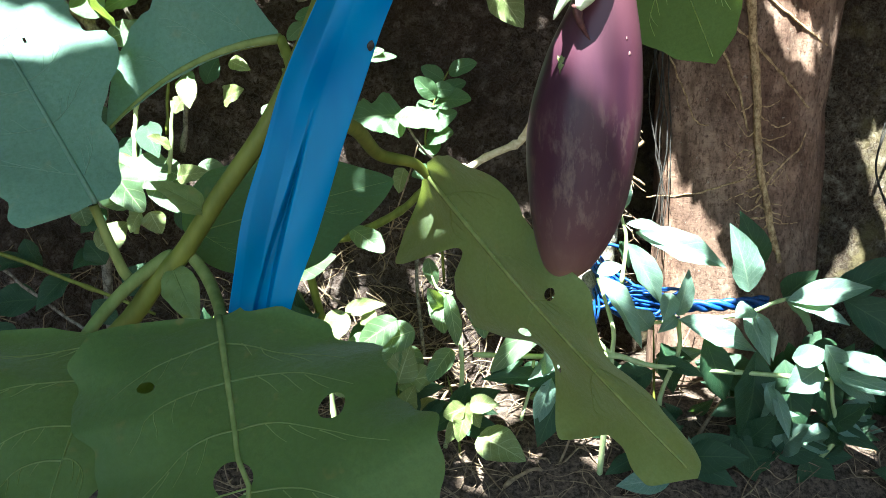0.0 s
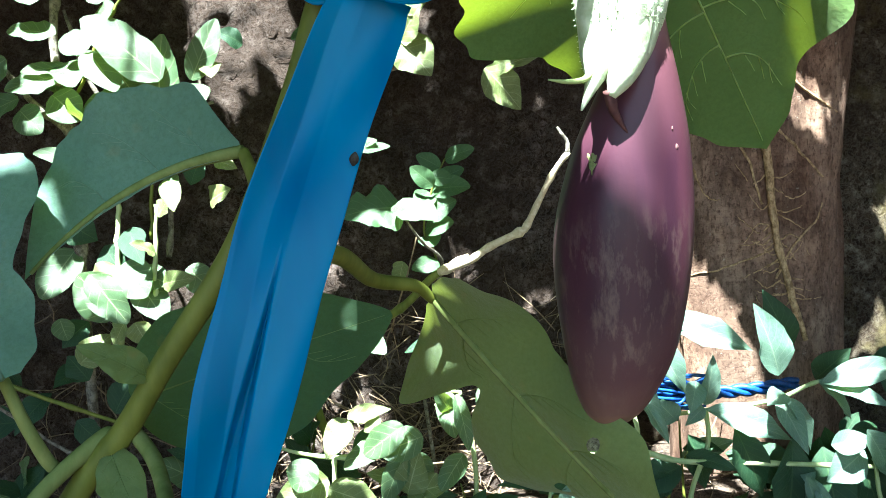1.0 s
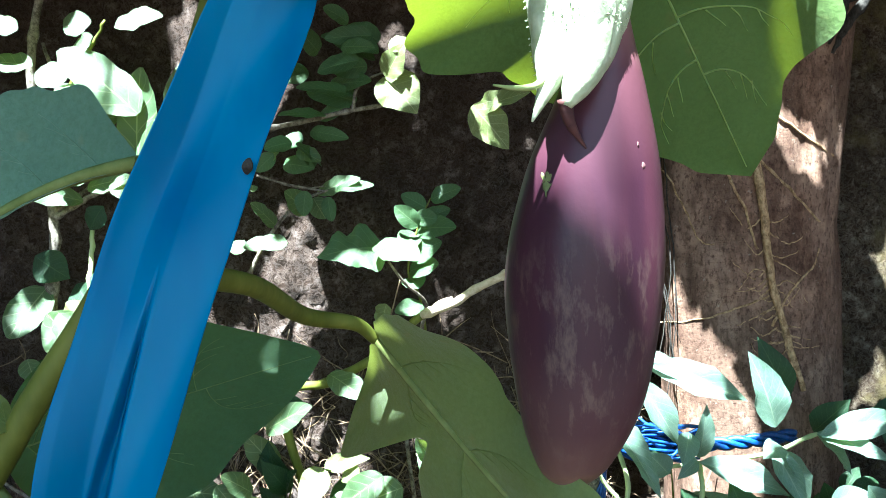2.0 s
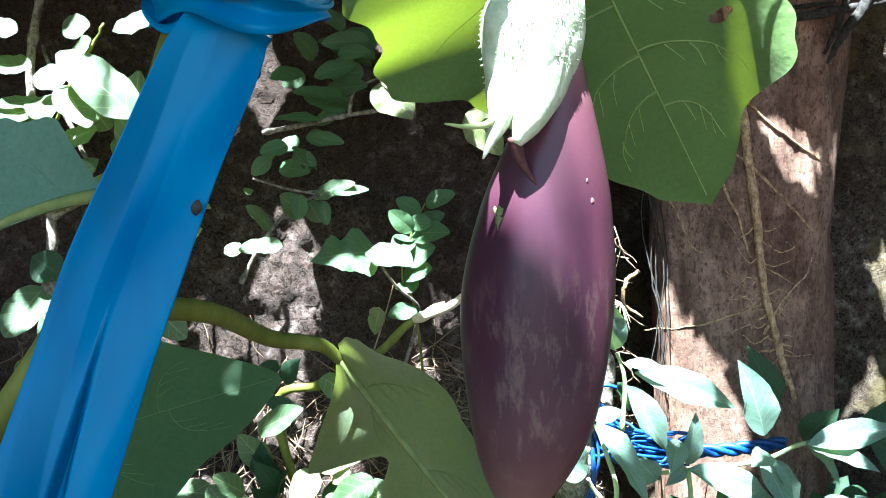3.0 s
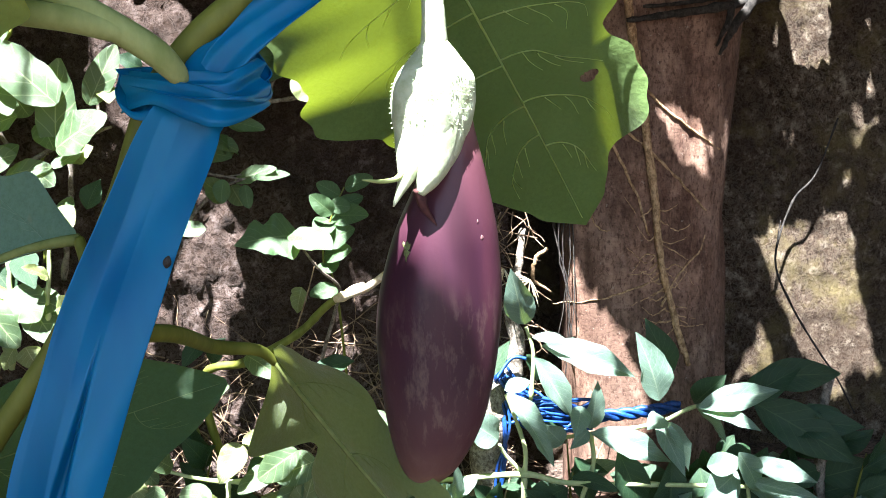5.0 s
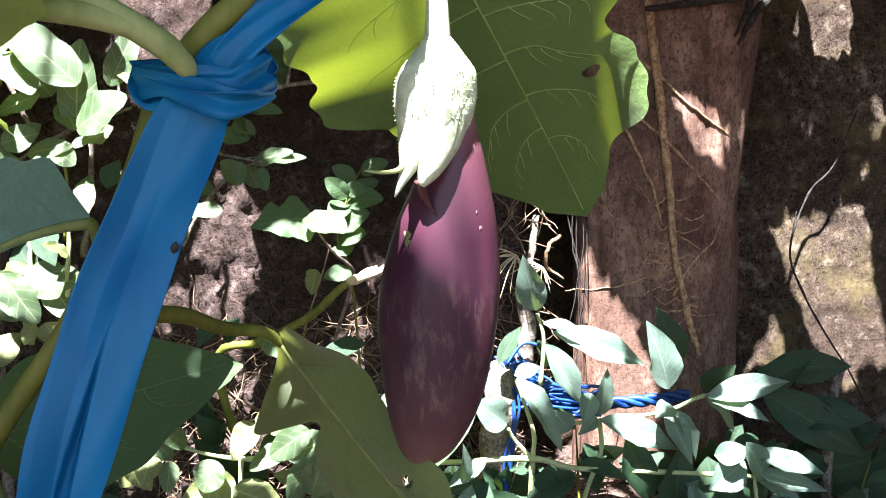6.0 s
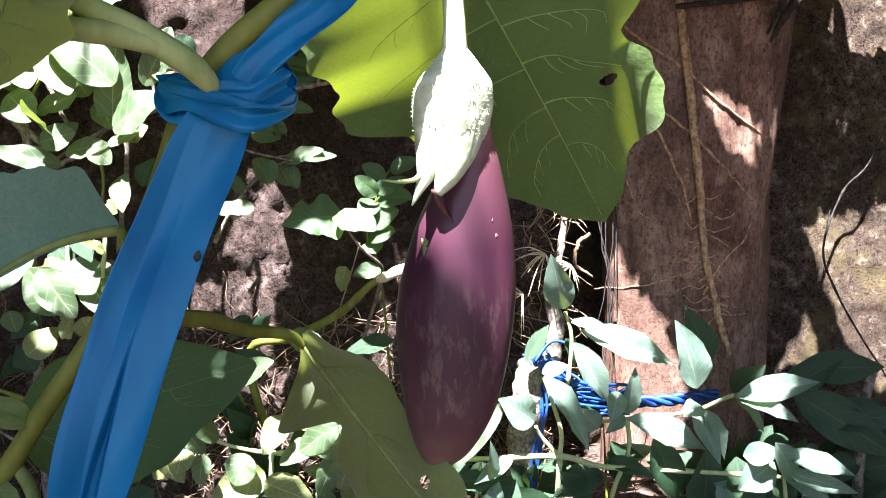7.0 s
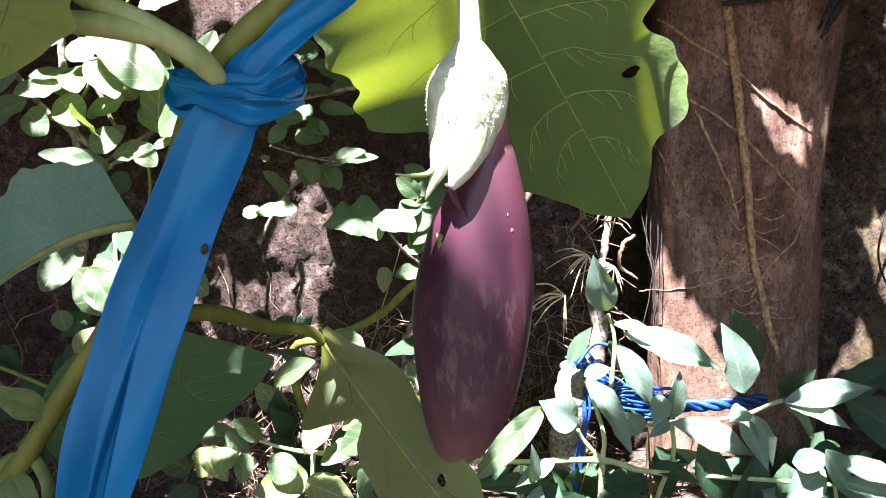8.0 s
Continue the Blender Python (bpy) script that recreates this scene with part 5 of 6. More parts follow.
    big_leaf(t, (-0.011, 0.574, 0.948), (0.145, 0.480, 0.780), 0.088, (-0.70, -0.52, -0.28), "long drooping olive lobed leaf with small insect holes", material=EGG_OLIVE, vein_material=DULL_VEIN, vein_r=0.00045, rib=0.0022, rib_material=OLIVE_STEM, fold=0.03, arch=0.02, wave=0.11, rows=150, cols=70, holes=((0.478, 0.48, 0.016, 0.10), (0.469, -0.52, 0.013, 0.13), (0.60, 0.80, 0.010, 0.06)), outline=(low_up, low_down), seed=9)
    big_leaf(t, (-0.139, 0.475, 0.924), (-0.029, 0.516, 0.949), 0.085, (-0.1, -0.78, 0.60), "dark green oval leaf behind the blue ribbon", veins=3, vein_material=DULL_VEIN, vein_r=0.0002, fold=0.05, arch=0.01, wave=0.03, lobes=0.05, lobe_n=2.2, seed=3)
    sunny_left = (0, 0.006, 0.02, 0.033, 0.08, 0.036, 0.12, 0.032, 0.27, 0.050, 0.4, 0.055, 0.6, 0.052, 0.8, 0.036, 1, 0)
    sunny_right = (0, 0.006, 0.035, 0.014, 0.17, 0.0236, 0.24, 0.020, 0.33, 0.032, 0.44, 0.045, 0.54, 0.048, 0.59, 0.037, 0.66, 0.036, 0.73, 0.039, 0.805, 0.030, 0.9, 0.020, 1, 0)
    big_leaf(t, (-0.161, 0.410, 0.950), (-0.253, 0.490, 1.062), 0.105, (0.1, -0.75, 0.62), "pale bluish-green leaf catching the sun", material=EGG_PALE, rib=0.0013, vein_r=0.0003, vein_material=PALE_VEIN, rib_material=PALE_VEIN, fold=0.06, arch=0.03, wave=0.05, seed=6, holes=((0.62, 0.25, 0.014, 0.04),), outline=(sunny_left, sunny_right))
    far_half = (0, 0.004, 0.02, 0.011, 0.045, 0.020, 0.07, 0.034, 0.11, 0.039, 0.17, 0.037, 0.3, 0.042, 0.5, 0.042, 0.8, 0.028, 1, 0)
    near_half = (0, 0.002, 0.1, 0.003, 0.5, 0.004, 0.8, 0.003, 1, 0)
    big_leaf(t, (-0.083, 0.470, 1.027), (-0.172, 0.458, 0.980), 0.052, (0.1, -0.85, 0.52), "pale green leaf folded along its midrib", material=EGG_PALE, outline=(near_half, far_half), fold=0.12, arch=-0.06, wave=0.03, skew=0.30, seed=8, rib=0.0028, rib_material=OLIVE_STEM, veins=3, vein_r=0.00025, vein_material=PALE_VEIN)
    broad_right = (0, 0.010, 0.03, 0.013, 0.045, 0.027, 0.13, 0.045, 0.18, 0.047, 0.24, 0.065, 0.27, 0.069, 0.31, 0.063, 0.41, 0.065, 0.55, 0.073, 0.67, 0.074, 0.85, 0.050, 1, 0)
    broad_left = (0, 0.010, 0.01, 0.034, 0.04, 0.050, 0.12, 0.061, 0.26, 0.064, 0.34, 0.055, 0.5, 0.060, 0.75, 0.045, 1, 0)
    big_leaf(t, (-0.101, 0.388, 0.901), (-0.051, 0.247, 0.805), 0.120, (0.0, -0.72, 0.70), "broad dark green leaf with eaten holes", material=EGG_BROAD, outline=(broad_right, broad_left), veins=5, rib=0.0016, vein_r=0.0004, vein_material=DULL_VEIN, rib_material=OLIVE_STEM, rows=110, cols=70, fold=0.05, arch=0.03, wave=0.06, seed=2, holes=((0.414, -0.60, 0.030, 0.085), (0.50, 0.06, 0.045, 0.12), (0.216, 0.52, 0.018, 0.06)))
    wide_side = (0, 0.03, 0.05, 0.06, 0.2, 0.075, 0.4, 0.07, 0.7, 0.045, 1, 0)
    slim_side = (0, 0.01, 0.1, 0.022, 0.4, 0.03, 0.7, 0.026, 1, 0)
    big_leaf(t, (-0.152, 0.400, 0.890), (-0.156, 0.310, 0.826), 0.11, (-0.1, -0.70, 0.70), "broad olive-green leaf low on the plant", material=EGG_BROAD, vein_material=DULL_VEIN, outline=(slim_side, wide_side), fold=0.08, arch=0.05, wave=0.04, seed=5)
    big_leaf(t, (-0.084, 0.375, 1.138), (-0.090, 0.345, 1.083), 0.056, (0.1, 0.95, 0.35), "yellow-green leaf seen from below", material=EGG_BACKLIT, vein_material=DULL_VEIN, vein_r=0.0003, under=True, lobes=0.1, lobe_n=2.5, fold=0.06, arch=0.05, wave=0.05, seed=7)
    # young leaves in the forks low on the stem
    for base, tip, w, seed in (((-0.137, 0.440, 0.914), (-0.122, 0.428, 0.886), 0.018, 22), ((-0.118, 0.437, 0.942), (-0.140, 0.425, 0.958), 0.014, 24)):
        big_leaf(t, base, tip, w, (-0.1, -0.75, 0.65), "small young olive leaf in the fork", veins=3, vein_r=0.00018, material=EGG_OLIVE, vein_material=DULL_VEIN, rows=30, cols=18, lobes=0.06, lobe_n=2, fold=0.2, arch=0.08, wave=0.08, seed=seed)
    # an upper leaf and petiole added out of view to shade the ribbon
    S("petiole", [(-0.067, 0.395, 1.121), (-0.13, 0.37, 1.20), (-0.125, 0.35, 1.27), (-0.105, 0.345, 1.29)], [0.004, 0.0038, 0.0034, 0.003])
    big_leaf(t, (-0.105, 0.345, 1.29), (-0.15, 0.16, 1.31), 0.135, (0.0, -0.2, 0.98), "unseen upper leaf added to shade the ribbon", lobes=0.08, lobe_n=2.5, fold=0.08, arch=0.03, wave=0.04, seed=13)


eggplant_plant()


def eggplant():
    """The fruit hanging by its stalk, with its calyx."""
    t = thing("eggplant", (0.080, 0.485, 1.137), "ripe purple eggplant with a pale prickly calyx, hanging from its stalk", "eggplant")
    axis = [(0.090, 0.494, 1.087), (0.090, 0.498, 1.071), (0.088, 0.504, 1.047), (0.084, 0.511, 1.016), (0.080, 0.515, 0.976), (0.077, 0.513, 0.929), (0.073, 0.512, 0.901), (0.070, 0.511, 0.889)]
    radii = [0.0070, 0.0100, 0.0178, 0.0273, 0.0321, 0.0262, 0.0155, 0.0035]
    line = spline([(*p, r) for p, r in zip(axis, radii)], 8)
    verts, faces, na = [], [], 56
    for i, q in enumerate(line):
        for k in range(na):
            w = 2 * math.pi * k / na
            r = max(q[3], 0.0005) * (1 + 0.018 * math.cos(3 * w + 0.6) + 0.010 * math.cos(5 * w + 4 * i / len(line)))
            verts.append((q[0] + r * math.cos(w), q[1] + r * math.sin(w), q[2]))
    for i in range(len(line) - 1):
        for k in range(na):
            k2 = (k + 1) % na
            faces.append((i * na + k2, i * na + k, (i + 1) * na + k, (i + 1) * na + k2))
    faces.append(tuple(range(na)))
    faces.append(tuple(range(len(verts) - na, len(verts)))[::-1])
    fruit = part("fruit", mesh_of("fruit", verts, faces, SKIN), t)

    def patch(name, x, z, w, h, material, seed, ragged=0.35):
        """A small raised scar on the fruit's front."""
        rng = random.Random(seed)
        k = min(range(len(line)), key=lambda i: abs(line[i][2] - z))
        vs, fs = [], []
        for ring, q in enumerate((0.0, 0.6, 1.0)):
            for j in range(18):
                a = 2 * math.pi * j / 18
                rr = q * (1 + ragged * math.sin(3 * a + seed) * rng.uniform(0.4, 1))
                px, pz = x + w * rr * math.cos(a), z + h * rr * math.sin(a)
                kk = min(range(len(line)), key=lambda i: abs(line[i][2] - pz))
                c = line[kk]
                w_, r_ = -math.pi / 2, c[3]
                for turn in range(5):
                    w_ = -math.acos(max(-0.97, min(0.97, (px - c[0]) / r_)))
                    r_ = c[3] * (1 + 0.018 * math.cos(3 * w_ + 0.6) + 0.010 * math.cos(5 * w_ + 4 * kk / len(line)))
                vs.append((px, c[1] + r_ * math.sin(w_) - (0.0003 if ring < 2 else -0.0002), pz))
        for ring in range(2):
            for j in range(18):
                j2 = (j + 1) % 18
                fs.append((ring * 18 + j, ring * 18 + j2, (ring + 1) * 18 + j2, (ring + 1) * 18 + j))
        part(name, mesh_of(name, vs, fs, material), fruit)

    s = (0.064, 0.485, 1.015)
    patch("scar", s[0], s[2], 0.0018, 0.0055, SCAR, 1, 0.3)
    s = (0.101, 0.485, 1.019)
    patch("scab", s[0], s[2], 0.0010, 0.0014, SCAB, 2, 0.15)
    s = (0.099, 0.485, 1.027)
    patch("scab", s[0], s[2], 0.0005, 0.0011, SCAB, 3, 0.15)

    # calyx: a ribbed cup drawn out into pointed sepals
    cup_axis = [(0.081, 0.491, 1.114), (0.081, 0.491, 1.107), (0.080, 0.492, 1.096), (0.079, 0.493, 1.085), (0.078, 0.493, 1.071), (0.075, 0.492, 1.058), (0.073, 0.491, 1.050)]
    cup_r = [0.0058, 0.0112, 0.0188, 0.0200, 0.0182, 0.0140, 0.0098]
    cl = spline([(*p, r) for p, r in zip(cup_axis, cup_r)], 6)
    vs, fs, na = [], [], 50
    for i, q in enumerate(cl):
        u = i / (len(cl) - 1)
        for k in range(na):
            w = 2 * math.pi * k / na
            notch = max(0, u - 0.55) / 0.45
            ridge = 1 + 0.045 * math.cos(5 * w + 0.7) + 0.05 * noise.noise((math.cos(w) * 3, math.sin(w) * 3, u * 5)) + 0.02 * noise.noise((math.cos(w) * 14, math.sin(w) * 14, u * 25))
            r = q[3] * ridge
            drop = notch * 0.002 * (math.cos(5 * w + 0.7) - 0.2)
            vs.append((q[0] + r * math.cos(w), q[1] + r * math.sin(w) * 1.05, q[2] - drop))
    for i in range(len(cl) - 1):
        for k in range(na):
            k2 = (k + 1) % na
            fs.append((i * na + k2, i * na + k, (i + 1) * na + k, (i + 1) * na + k2))
    cup = part("calyx", mesh_of("calyx", vs, fs, CALYX), t, "pale green hairy calyx")

    def sepal(points, radii, material=CALYX):
        stem("sepal", points, radii, material, cup, sides=8, n=6)

    sepal([(0.073, 0.486, 1.072), (0.068, 0.483, 1.058), (0.064, 0.480, 1.048), (0.058, 0.477, 1.036)], [0.0105, 0.0078, 0.0036, 0.0004])
    sepal([(0.065, 0.480, 1.054), (0.060, 0.477, 1.049), (0.052, 0.474, 1.048), (0.044, 0.471, 1.049)], [0.0022, 0.0014, 0.0010, 0.0004], SOFT_STEM)
    sepal([(0.081, 0.486, 1.075), (0.079, 0.483, 1.060), (0.075, 0.479, 1.049), (0.071, 0.478, 1.041)], [0.0125, 0.0098, 0.0062, 0.0018])
    sepal([(0.086, 0.488, 1.077), (0.084, 0.486, 1.064), (0.080, 0.484, 1.054), (0.076, 0.480, 1.044)], [0.0110, 0.0082, 0.0056, 0.0012])
    # thin dark purple-brown spike curving over the fruit's neck
    stem("dry_sepal", [(0.0705, 0.479, 1.044), (0.0722, 0.4815, 1.036), (0.0758, 0.484, 1.030), (0.0790, 0.4855, 1.0255)], [0.0030, 0.0022, 0.0011, 0.0003], DARK_SPIKE, cup, "thin dark curved spike below the calyx", sides=8, n=6)
    rng = random.Random(12)
    spikes = []
    for k in range(900):
        i = rng.randrange(2, len(cl) - 1)
        q = cl[i]
        w = rng.uniform(math.pi, 2 * math.pi) if rng.random() < 0.7 else rng.uniform(-0.5, 0.4)
        d = Vector((math.cos(w), math.sin(w), rng.uniform(-0.4, 0.1))).normalized()
        p = Vector((q[0] + q[3] * 1.0 * math.cos(w), q[1] + q[3] * 1.04 * math.sin(w), q[2]))
        ln = rng.uniform(0.0004, 0.0009)
        spikes.append(tube([p, p + d * ln * 0.5, p + d * ln], [0.00036, 0.00026, 0.0001], 4, 1))
    tagged(joined("bristle_coat", spikes, CALYX, cup), kind="stuff")
    stem("stalk", [(0.081, 0.491, 1.113), (0.081, 0.489, 1.126), (0.080, 0.490, 1.143), (0.078, 0.500, 1.170), (0.068, 0.480, 1.186), (0.057, 0.442, 1.178)], [0.0066, 0.0056, 0.0052, 0.0052, 0.005, 0.005], CALYX, t, "thick pale fruit stalk", sides=14, n=8)


eggplant()


def ribbon():
    """A strip of blue plastic knotted round the main stem, its end hanging down."""
    t = thing("plastic_ribbon", (-0.016, 0.405, 1.082), "blue plastic strip knotted round the plant's green stem", "ribbon")
    X = (1, 0, 0)
    v, f = strip([(-0.0205, 0.424, 1.079), (-0.0255, 0.422, 1.0707), (-0.0355, 0.420, 1.049), (-0.0465, 0.416, 1.023), (-0.0570, 0.409, 0.995), (-0.0655, 0.403, 0.967), (-0.0745, 0.399, 0.938), (-0.0825, 0.400, 0.911), (-0.090, 0.402, 0.880)],
                 [0.026, 0.029, 0.031, 0.033, 0.0345, 0.0345, 0.033, 0.029, 0.025], [(1, 0.1, 0)] * 9, 0.7, 0.0, 3, 12, 72, pleat=0.36)
    part("strip", mesh_of("strip", v, f, RIBBON, smooth=True), t, "long creased hanging end")
    v, f = strip([(-0.0715, 0.413, 0.962), (-0.0755, 0.412, 0.945), (-0.0800, 0.411, 0.925), (-0.0855, 0.411, 0.900), (-0.0900, 0.412, 0.880)], [0.001, 0.0055, 0.0095, 0.0125, 0.0135], [(1, 0.1, 0)] * 5, 0.6, 0.02, 4, 6, 10)
    part("inner_fold", mesh_of("inner_fold", v, f, RIBBON), t)
    v, f = strip([(-0.0445, 0.426, 1.050), (-0.0580, 0.424, 1.020), (-0.0700, 0.419, 0.992), (-0.0790, 0.415, 0.965), (-0.0860, 0.412, 0.945)], [0.003, 0.0085, 0.0105, 0.0085, 0.001], [(1, 0.1, 0)] * 5, 0.6, 0.02, 6, 6, 10)
    part("inner_fold", mesh_of("inner_fold", v, f, RIBBON), t)
    v, f = strip([(-0.050, 0.434, 1.087), (-0.035, 0.419, 1.086), (-0.019, 0.412, 1.081), (-0.007, 0.410, 1.078), (0.007, 0.428, 1.082), (0.002, 0.450, 1.090), (-0.020, 0.462, 1.095), (-0.043, 0.460, 1.095), (-0.054, 0.448, 1.091)],
                 [0.015, 0.010, 0.014, 0.013, 0.004, 0.012, 0.012, 0.011, 0.014], [(0.3, -0.25, 1)] * 9, 1.6, 0.20, 5, 7, 18)
    part("knot", mesh_of("knot", v, f, RIBBON), t, "tight knot round the stem")
    v, f = strip([(-0.048, 0.432, 1.093), (-0.033, 0.419, 1.089), (-0.018, 0.413, 1.087), (-0.004, 0.413, 1.086), (0.006, 0.430, 1.092)], [0.006, 0.008, 0.012, 0.013, 0.016], [(0.1, 0.5, 1)] * 5, 1.8, 0.18, 2, 7, 18)
    part("loop", mesh_of("loop", v, f, RIBBON), t)
    v, f = strip([(-0.050, 0.446, 1.097), (-0.047, 0.436, 1.087), (-0.043, 0.430, 1.080), (-0.036, 0.428, 1.079)], [0.008, 0.014, 0.012, 0.006], [(1, 0.3, 0.3)] * 4, 1.5, 0.2, 6, 6, 10)
    part("loop", mesh_of("loop", v, f, RIBBON), t)
    v, f = strip([(-0.015, 0.418, 1.079), (-0.015, 0.418, 1.088), (-0.012, 0.424, 1.099), (-0.006, 0.436, 1.115)], [0.014, 0.020, 0.019, 0.008], [(1, 0.2, 0.15)] * 4, 1.2, 0.12, 7, 8, 12)
    part("loop", mesh_of("loop", v, f, RIBBON), t)
    v, f = strip([(-0.015, 0.421, 1.088), (-0.005, 0.423, 1.101), (0.008, 0.425, 1.113), (0.022, 0.428, 1.124), (0.034, 0.440, 1.139), (0.040, 0.458, 1.154)], [0.012, 0.016, 0.018, 0.018, 0.015, 0.012], [(-0.62, 0.25, 0.75)] * 6, 1.6, 0.16, 8, 7, 18)
    part("tail", mesh_of("tail", v, f, RIBBON), t, "short end running up along the stem")
    v, f = strip([(-0.003, 0.440, 1.104), (0.001, 0.442, 1.098), (0.003, 0.438, 1.089), (0.001, 0.428, 1.081)], [0.008, 0.018, 0.016, 0.006], [(0.5, -0.5, 0.3)] * 4, 1.5, 0.2, 9, 6, 10)
    part("loop", mesh_of("loop", v, f, RIBBON), t)
    v, f = tube([(-0.0315, 0.4105, 1.0225), (-0.0318, 0.4098, 1.0212), (-0.0322, 0.4096, 1.0195), (-0.0325, 0.4102, 1.0180)], [0.0004, 0.0014, 0.0016, 0.0005], 8, 3)
    part("stain", mesh_of("stain", v, f, DARK_STICK), t, "small dark dirt spot")


ribbon()


# ---- unseen crown of the tree overhead, added to dapple the light ----
def crown():
    rng = np.random.default_rng(21)
    # places that the sun reaches through gaps: (x, y, z, radius)
    gaps = []
    gaps += [
        (0.08, 0.47, 1.09, 0.026),
        (0.08, 0.47, 1.07, 0.020),
        (0.08, 0.48, 1.13, 0.013),
        (0.094, 0.488, 1.040, 0.014),
        (0.097, 0.487, 1.015, 0.013),
        (0.100, 0.486, 0.995, 0.008),
        (0.31, 1.62, 0.83, 0.045),
        (0.44, 1.62, 0.71, 0.034),
        (0.56, 1.62, 0.69, 0.028),
        (0.37, 1.62, 0.66, 0.016),
        (0.51, 1.62, 0.54, 0.028),
        (0.70, 1.62, 0.62, 0.028),
        (0.24, 1.60, 0.59, 0.022),
        (0.68, 1.60, 0.47, 0.022),
        (0.79, 1.60, 0.45, 0.022),
        (0.32, 1.60, 0.59, 0.016),
        (-0.31, 1.87, 0.79, 0.019),
        (0.00, 1.87, 0.73, 0.016),
        (-0.07, 1.87, 0.69, 0.010),
        (-0.38, 1.87, 1.30, 0.022),
        (-0.53, 1.62, 1.21, 0.065),
        (-0.44, 1.62, 1.17, 0.053),
        (-0.62, 1.62, 1.15, 0.047),
        (-0.60, 1.62, 0.87, 0.047),
    ]
    gaps += [
        (-0.49, 1.62, 0.85, 0.041),
        (-0.22, 1.60, 0.57, 0.019),
        (-0.15, 1.60, 0.53, 0.022),
        (-0.26, 1.60, 0.46, 0.028),
        (-0.38, 1.60, 0.52, 0.022),
        (-0.00, 1.62, 0.59, 0.016),
        (-0.05, 1.58, 0.94, 0.012),
        (-0.35, 1.62, 1.31, 0.022),
        (-0.03, 1.68, 1.24, 0.022),
        (0.12, 1.68, 1.15, 0.016),
        (-0.49, 1.62, 1.28, 0.040),
        (-0.58, 1.62, 1.25, 0.028),
        (-0.53, 1.62, 0.86, 0.022),
        (0.04, 1.58, 0.40, 0.028),
        (0.15, 1.60, 0.49, 0.022),
        (-0.11, 1.60, 0.59, 0.028),
        (0.06, 1.75, 0.47, 0.040),
        (-0.23, 1.62, 0.54, 0.022),
        (0.57, 1.80, 0.39, 0.010),
        (0.66, 1.60, 0.54, 0.028),
        (-0.04, 1.87, 1.34, 0.016),
        (0.18, 1.62, 0.53, 0.010),
    ]
    gaps += [
        (0.01, 0.52, 1.11, 0.030),
        (0.03, 0.52, 1.13, 0.030),
        (0.06, 0.52, 1.13, 0.025),
        (0.193, 0.545, 1.080, 0.014),
        (1.19, 2.15, 0.54, 0.020),
        (1.01, 2.15, 0.58, 0.006),
        (0.94, 2.15, 0.57, 0.006),
        (-0.08, 0.37, 1.11, 0.025),
        (-0.53, 1.62, 1.23, 0.050),
        (-0.37, 1.62, 1.30, 0.040),
        (-0.28, 1.86, 0.78, 0.025),
        (-0.36, 1.86, 0.73, 0.030),
        (-0.42, 1.86, 0.70, 0.020),
        (-0.42, 1.87, 1.33, 0.045),
        (-0.31, 1.87, 1.32, 0.035),
        (0.35, 1.78, 0.91, 0.015),
    ]
    gaps += [
        (0.28, 1.72, 0.59, 0.028),
        (0.07, 0.47, 1.09, 0.022),
        (0.08, 0.48, 1.14, 0.015),
        (0.01, 0.58, 1.09, 0.030),
        (0.00, 0.58, 1.10, 0.020),
        (-0.03, 1.72, 0.47, 0.050),
        (0.02, 1.75, 0.55, 0.035),
        (-0.22, 1.75, 0.65, 0.030),
        (-0.39, 1.62, 1.01, 0.030),
        (-0.45, 1.62, 0.96, 0.030),
        (-0.15, 1.60, 0.58, 0.030),
        (0.00, 0.54, 1.09, 0.030),
        (0.03, 0.56, 1.07, 0.030),
        (0.30, 1.70, 0.75, 0.026),
        (0.27, 1.72, 0.69, 0.030),
        (0.36, 1.76, 0.85, 0.022),
        (0.26, 1.62, 0.50, 0.040),
        (0.19, 1.62, 0.56, 0.026),
        (0.36, 1.62, 0.71, 0.026),
        (0.10, 1.70, 0.50, 0.030),
        (0.02, 1.80, 0.64, 0.022),
        (0.00, 1.84, 0.66, 0.020),
        (-0.20, 1.82, 0.62, 0.030),
        (0.06, 1.80, 0.52, 0.030),
        (-0.41, 1.62, 1.14, 0.050),
        (-0.385, 1.62, 1.24, 0.042),
        (-0.46, 1.62, 1.19, 0.050),
        (-0.58, 1.62, 1.135, 0.028),
        (-0.51, 1.62, 1.24, 0.050),
        (-0.45, 1.62, 1.30, 0.030),
        (-0.62, 1.62, 1.22, 0.045),
    ]
    verts, faces, uvs = [], [], []
    base_v, base_f, base_uv = blade(OVATE, 1.0, 0.62, rows=5, cols=2, fold=0.15, arch=0.08, wave=0.02)
    ray = np.array(SUN)
    n_try = 27000
    foot = np.column_stack((rng.normal(0.25, 1.0, n_try), rng.normal(1.65, 0.85, n_try), np.zeros(n_try)))
    # low leaves just above the view keep sky light off the wall
    height = rng.uniform(1.45, 2.7, n_try)
    height = np.where(foot[:, 1] - 0.467 * height < 0.75, 1.9 + 0.6 * rng.random(n_try), height)
    c = foot + ray * (height / SUN.z)[:, None]
    size = rng.uniform(0.06, 0.10, n_try)
    free = np.ones(n_try, bool)
    for x, y, z, r in gaps:
        away = np.linalg.norm(np.cross(c - np.array((x, y, z)), ray), axis=1)
        free &= away > r + 0.40 * size
